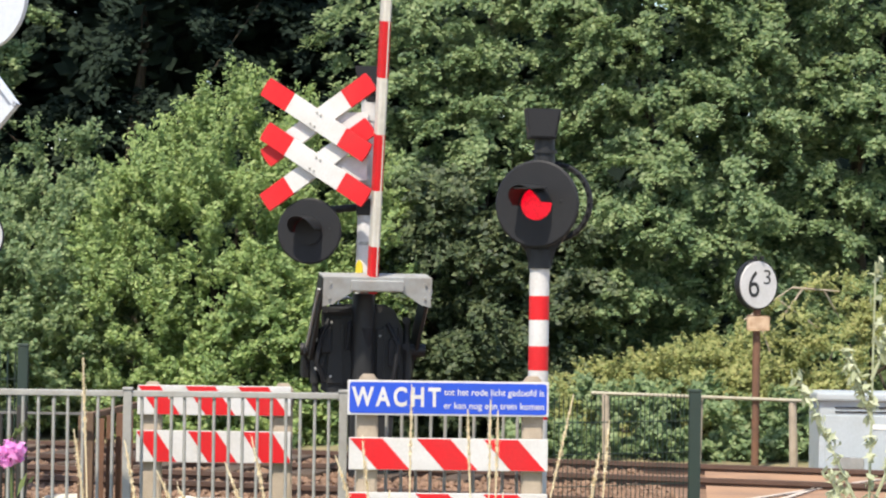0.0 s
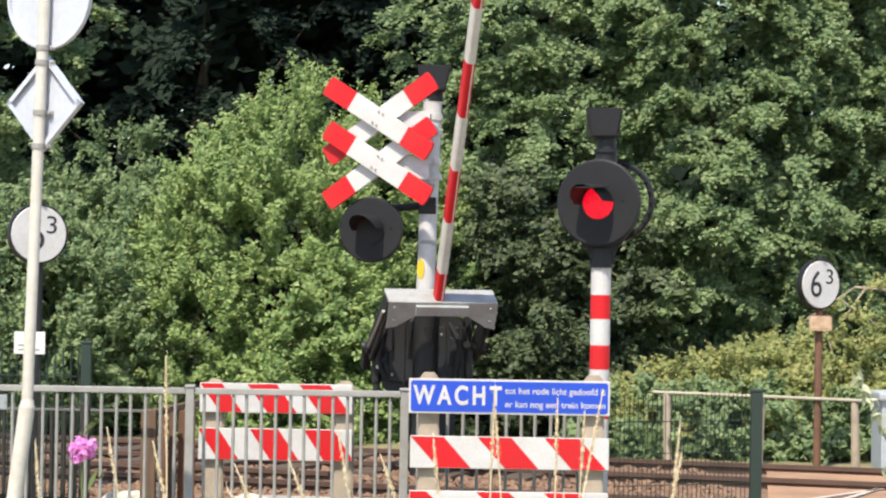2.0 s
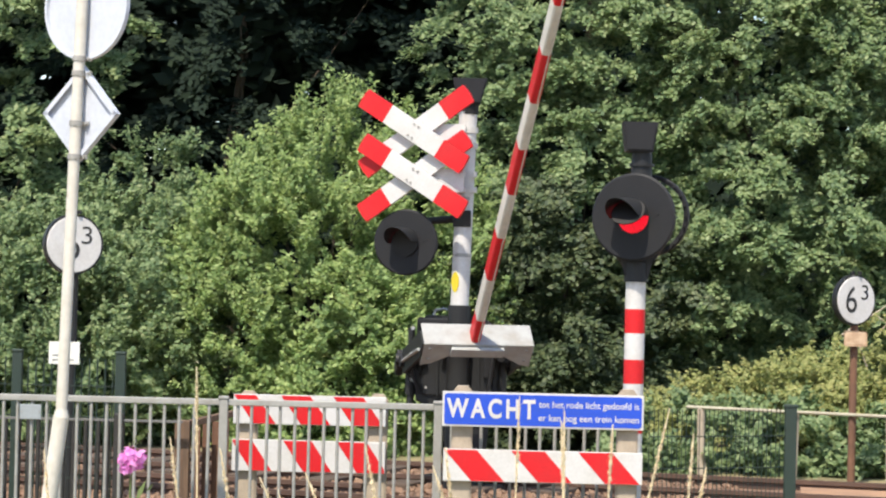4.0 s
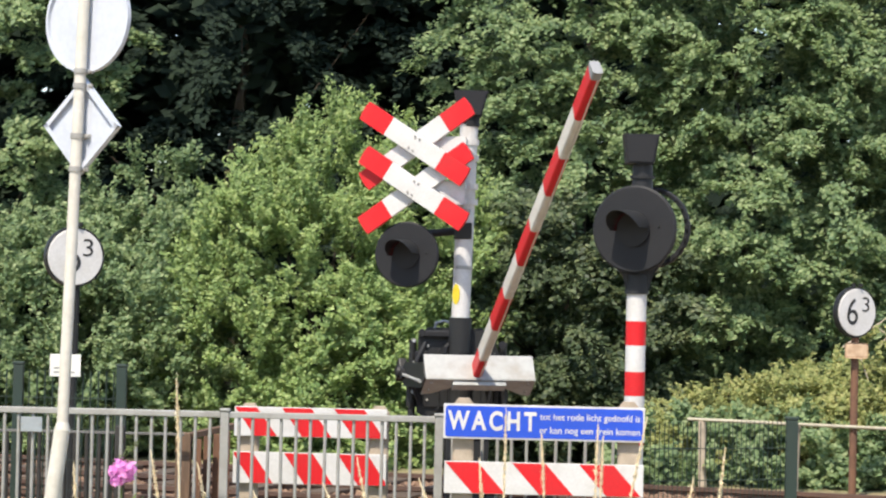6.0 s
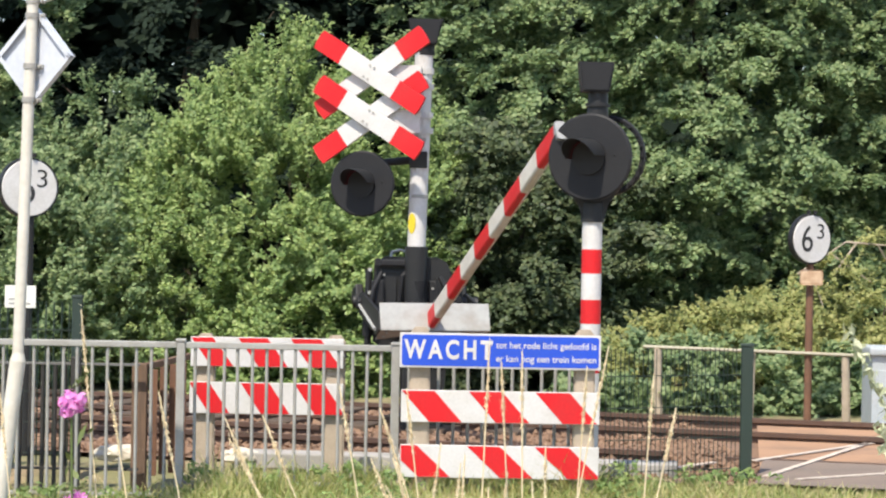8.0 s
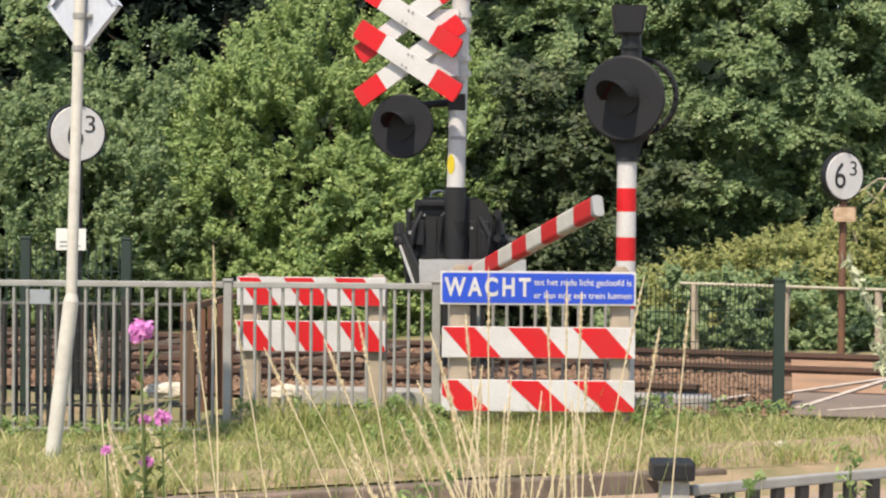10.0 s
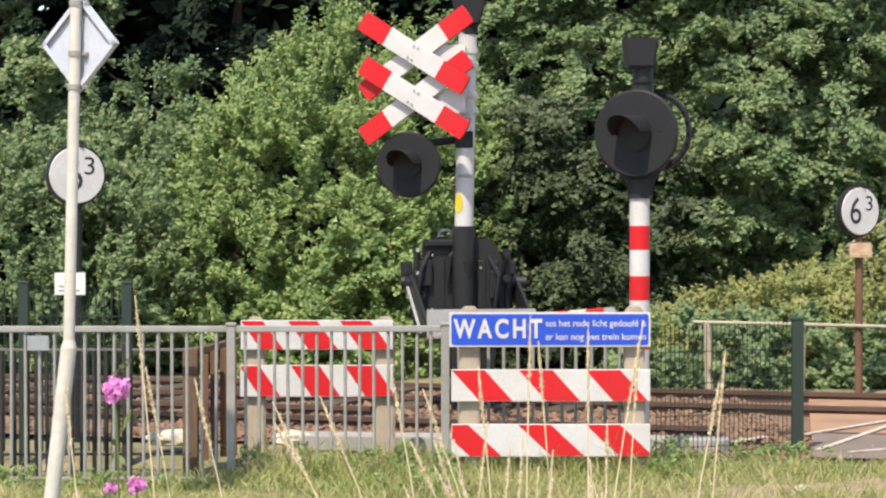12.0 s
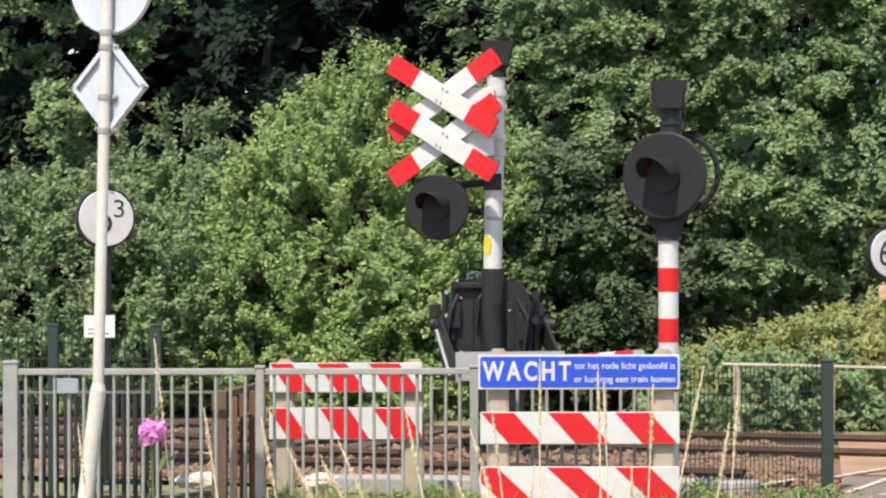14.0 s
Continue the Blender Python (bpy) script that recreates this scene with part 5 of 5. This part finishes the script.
def weed(x, y, z, w, material, label, size):
    r = np.random.default_rng(int(abs(x) * 1234 + y * 77))
    t = thing("weed", label, "weed", pose(x, y, -0.15), "roadside weeds")
    h = z + 0.15
    part("stem", tube(bmesh.new(), (0.02, 0, 0), (0, 0, h * 0.97), 0.005, 0.003, 6), M_STEM, t)
    n = 26
    cs = np.array([(r.normal() * w * (0.4 + 0.6 * u), r.normal() * w * 0.6, h * (1 - 0.5 * u)) for u in np.linspace(0, 1, n)])
    vs, fs = leaf_cloud(r, cs, np.full((n, 3), w * 0.35), 260, size * 0.75, aspect=0.4)
    leaf_object("leaves", vs, fs, material, t)
    return t


for x, y, z, w in ((0.02, 5.2, 0.93, 0.06), (-0.06, 5.4, 0.84, 0.07), (0.10, 5.0, 0.86, 0.07), (0.72, 5.2, 0.93, 0.035), (1.0, 5.5, 0.95, 0.06), (0.36, 5.0, 0.89, 0.05), (-0.28, 5.2, 0.86, 0.05)):
    weed(x, y, z, w, M_LEAF_LIGHT, "leafy green roadside weed", 0.035)


def ground_weed(x, y, z, w, n, size, material, label):
    """Low leafy growth on the verge."""
    r = np.random.default_rng(int(abs(x) * 4321 + y * 7))
    t = thing("verge_weed", label, "weed", pose(x, y, verge_z(x, y) - 0.01), "weeds on the verge")
    part("stem", tube(bmesh.new(), (0, 0, 0), (0.01, 0, z * 0.8), 0.004, 0.002, 5), M_STEM, t)
    cs = np.stack([r.normal(size=14) * w, r.normal(size=14) * w * 0.4, r.uniform(0.1, 1.0, 14) * z], 1)
    vs, fs = leaf_cloud(r, cs, np.full((14, 3), 0.04), n, size, aspect=0.4)
    leaf_object("leaves", vs, fs, material, t)
    return t


for x, y, z, w in ((-2.62, 15.12, 0.17, 0.10), (-2.3, 15.18, 0.12, 0.12), (-1.95, 15.15, 0.15, 0.10), (-1.55, 15.15, 0.12, 0.12), (-1.05, 15.15, 0.2, 0.12), (-0.7, 15.18, 0.14, 0.12), (-0.25, 15.1, 0.24, 0.12), (0.0, 15.02, 0.22, 0.10),
                   (1.36, 15.25, 0.2, 0.10), (1.62, 15.4, 0.2, 0.14), (1.95, 15.5, 0.18, 0.14), (2.25, 15.6, 0.15, 0.12), (0.05, 14.3, 0.15, 0.10), (-0.2, 14.0, 0.13, 0.10), (1.3, 14.9, 0.14, 0.1)):
    ground_weed(x, y, z, w, 190, 0.045, M_LEAF_LIGHT, "low leafy green weed at the fence foot")
rng = np.random.default_rng(91)
m = 420
vs, fs = blades(rng, rng.uniform(-0.85, 0.75, m), rng.uniform(4.0, 5.6, m), np.full(m, -0.16), rng.uniform(0.95, 1.22, m), 0.008, 0.10)
tagged(leaf_object("tall_grass", vs, fs, M_GRASS), "tall yellowed grass at the near roadside", "grass", kind="stuff")


def mugwort(x, y, branches):
    """Pale plant: a stem with side branches that carry whitish leaf spikes."""
    r = np.random.default_rng(4)
    t = thing("silvery_plant", "tall pale silvery-green plant at the roadside", "plant", pose(x, y, -0.15), "pale plants")
    for bx, bz, tx, tz in branches:
        b = part("branch", tube(bmesh.new(), (bx, 0, bz + 0.15), (tx, 0, tz + 0.15), 0.003, 0.0015, 6), M_SILVER, t, "thin pale branch")
        n = 16
        cs = np.array([(bx + (tx - bx) * u + r.normal() * 0.004, r.normal() * 0.006, bz + 0.15 + (tz - bz) * u + r.normal() * 0.004) for u in np.linspace(0.25, 1.0, n)])
        vs, fs = leaf_cloud(r, cs, np.full((n, 3), 0.011), 90, 0.022, aspect=0.35, droop=0.6)
        tagged(leaf_object("leaf_spike", vs, fs, M_SILVER, b), "whitish drooping leaves", kind="stuff")
    return t


mugwort(0.86, 4.0, [(0.0, -0.15, -0.01, 1.0), (-0.01, 1.0, 0.0, 1.64), (-0.01, 1.22, -0.125, 1.46), (0.0, 1.38, -0.05, 1.50), (0.0, 1.1, -0.07, 1.30), (0.0, 1.25, 0.08, 1.45), (-0.005, 1.45, 0.05, 1.58), (0.0, 1.15, 0.06, 1.36)])


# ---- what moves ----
# added flaps flash the steady lenses: 0 hangs over the lens, 82 is folded up under the hood
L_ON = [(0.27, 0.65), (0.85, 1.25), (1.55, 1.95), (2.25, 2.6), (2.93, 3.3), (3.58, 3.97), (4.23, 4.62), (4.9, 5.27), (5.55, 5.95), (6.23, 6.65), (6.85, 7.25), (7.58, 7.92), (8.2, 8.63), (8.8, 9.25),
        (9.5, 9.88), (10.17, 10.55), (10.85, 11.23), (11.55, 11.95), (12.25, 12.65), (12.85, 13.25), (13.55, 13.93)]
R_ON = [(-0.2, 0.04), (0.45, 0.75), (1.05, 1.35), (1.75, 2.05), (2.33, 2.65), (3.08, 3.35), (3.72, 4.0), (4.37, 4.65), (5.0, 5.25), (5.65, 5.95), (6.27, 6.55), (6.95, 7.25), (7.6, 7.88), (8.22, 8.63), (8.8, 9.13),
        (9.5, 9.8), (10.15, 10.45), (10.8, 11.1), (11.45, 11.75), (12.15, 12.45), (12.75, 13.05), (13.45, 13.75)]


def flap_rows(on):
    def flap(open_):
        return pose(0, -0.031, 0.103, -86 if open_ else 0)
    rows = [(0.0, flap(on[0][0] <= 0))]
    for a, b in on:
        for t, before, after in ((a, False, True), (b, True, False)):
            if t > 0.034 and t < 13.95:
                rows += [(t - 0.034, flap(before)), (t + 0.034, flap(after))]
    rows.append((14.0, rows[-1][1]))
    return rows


BOOM = [(0.0, 9.0), (0.5, 13.3), (1.0, 17.9), (1.5, 22.6), (2.0, 27.5), (2.5, 32.4), (3.0, 37.0), (3.5, 41.0), (4.0, 44.6), (4.5, 48.0), (5.0, 51.0), (5.5, 54.0), (6.0, 57.1), (6.5, 60.2), (7.0, 63.1), (7.5, 66.1),
        (8.0, 69.4), (8.5, 72.6), (9.0, 75.2), (9.5, 77.9), (10.0, 80.7), (10.5, 83.3), (11.0, 85.4), (11.5, 86.7), (14.0, 86.7)]


# sideways lean of the tall stalk by the sign pole, in degrees
TALL = [(0.0, 0.8), (1.5, 1.6), (3.0, 2.2), (5.5, 0.6), (6.5, 0.0), (7.5, -4.3), (8.2, -1.0), (9.0, 2.6), (10.5, 0.5), (12.5, -2.5), (14.0, -2.7)]


# the same for the tallest pink flower
SWAY = [(0.0, -0.2), (1.0, -0.1), (2.0, 0.2), (3.0, 2.5), (4.2, 0.8), (5.5, -0.4), (6.0, 0.5), (6.5, -0.4), (7.0, 1.8), (7.5, -0.1), (8.2, 0.2), (9.0, -0.4), (11.0, 0.2), (12.0, -0.3), (12.5, -2.1), (13.0, -1.3), (13.5, -0.7), (14.0, 0.1)]


def motions():
    # the boom swings out a little at mid-travel, by the play in its bearings
    walk(arm, [(t, pose(0.175, 19.7, 1.044, a, 0, 11.7 + 0.6 * math.exp(-((a - 61) / 9) ** 2))) for t, a in BOOM])
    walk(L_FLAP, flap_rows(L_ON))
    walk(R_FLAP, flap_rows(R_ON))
    # a light wind moves stalks and flowers
    for i, s in enumerate(STALKS + FLOWERS):
        p = s.location.copy()
        if i == 0:
            walk(s, [(t, pose(*p, 0, a, 0)) for t, a in TALL])
        elif s is FLOWERS[0]:
            walk(s, [(t, pose(*p, 0, a, 0)) for t, a in SWAY])
        else:
            walk(s, [(0.7 * k, pose(*p, 0.5 * math.sin(1.3 * k + i), (1.1 if i < 13 else 0.7) * math.sin(0.9 * k + 2.1 * i) + 0.5 * math.sin(2.3 * k + i), 0)) for k in range(21)])


motions()
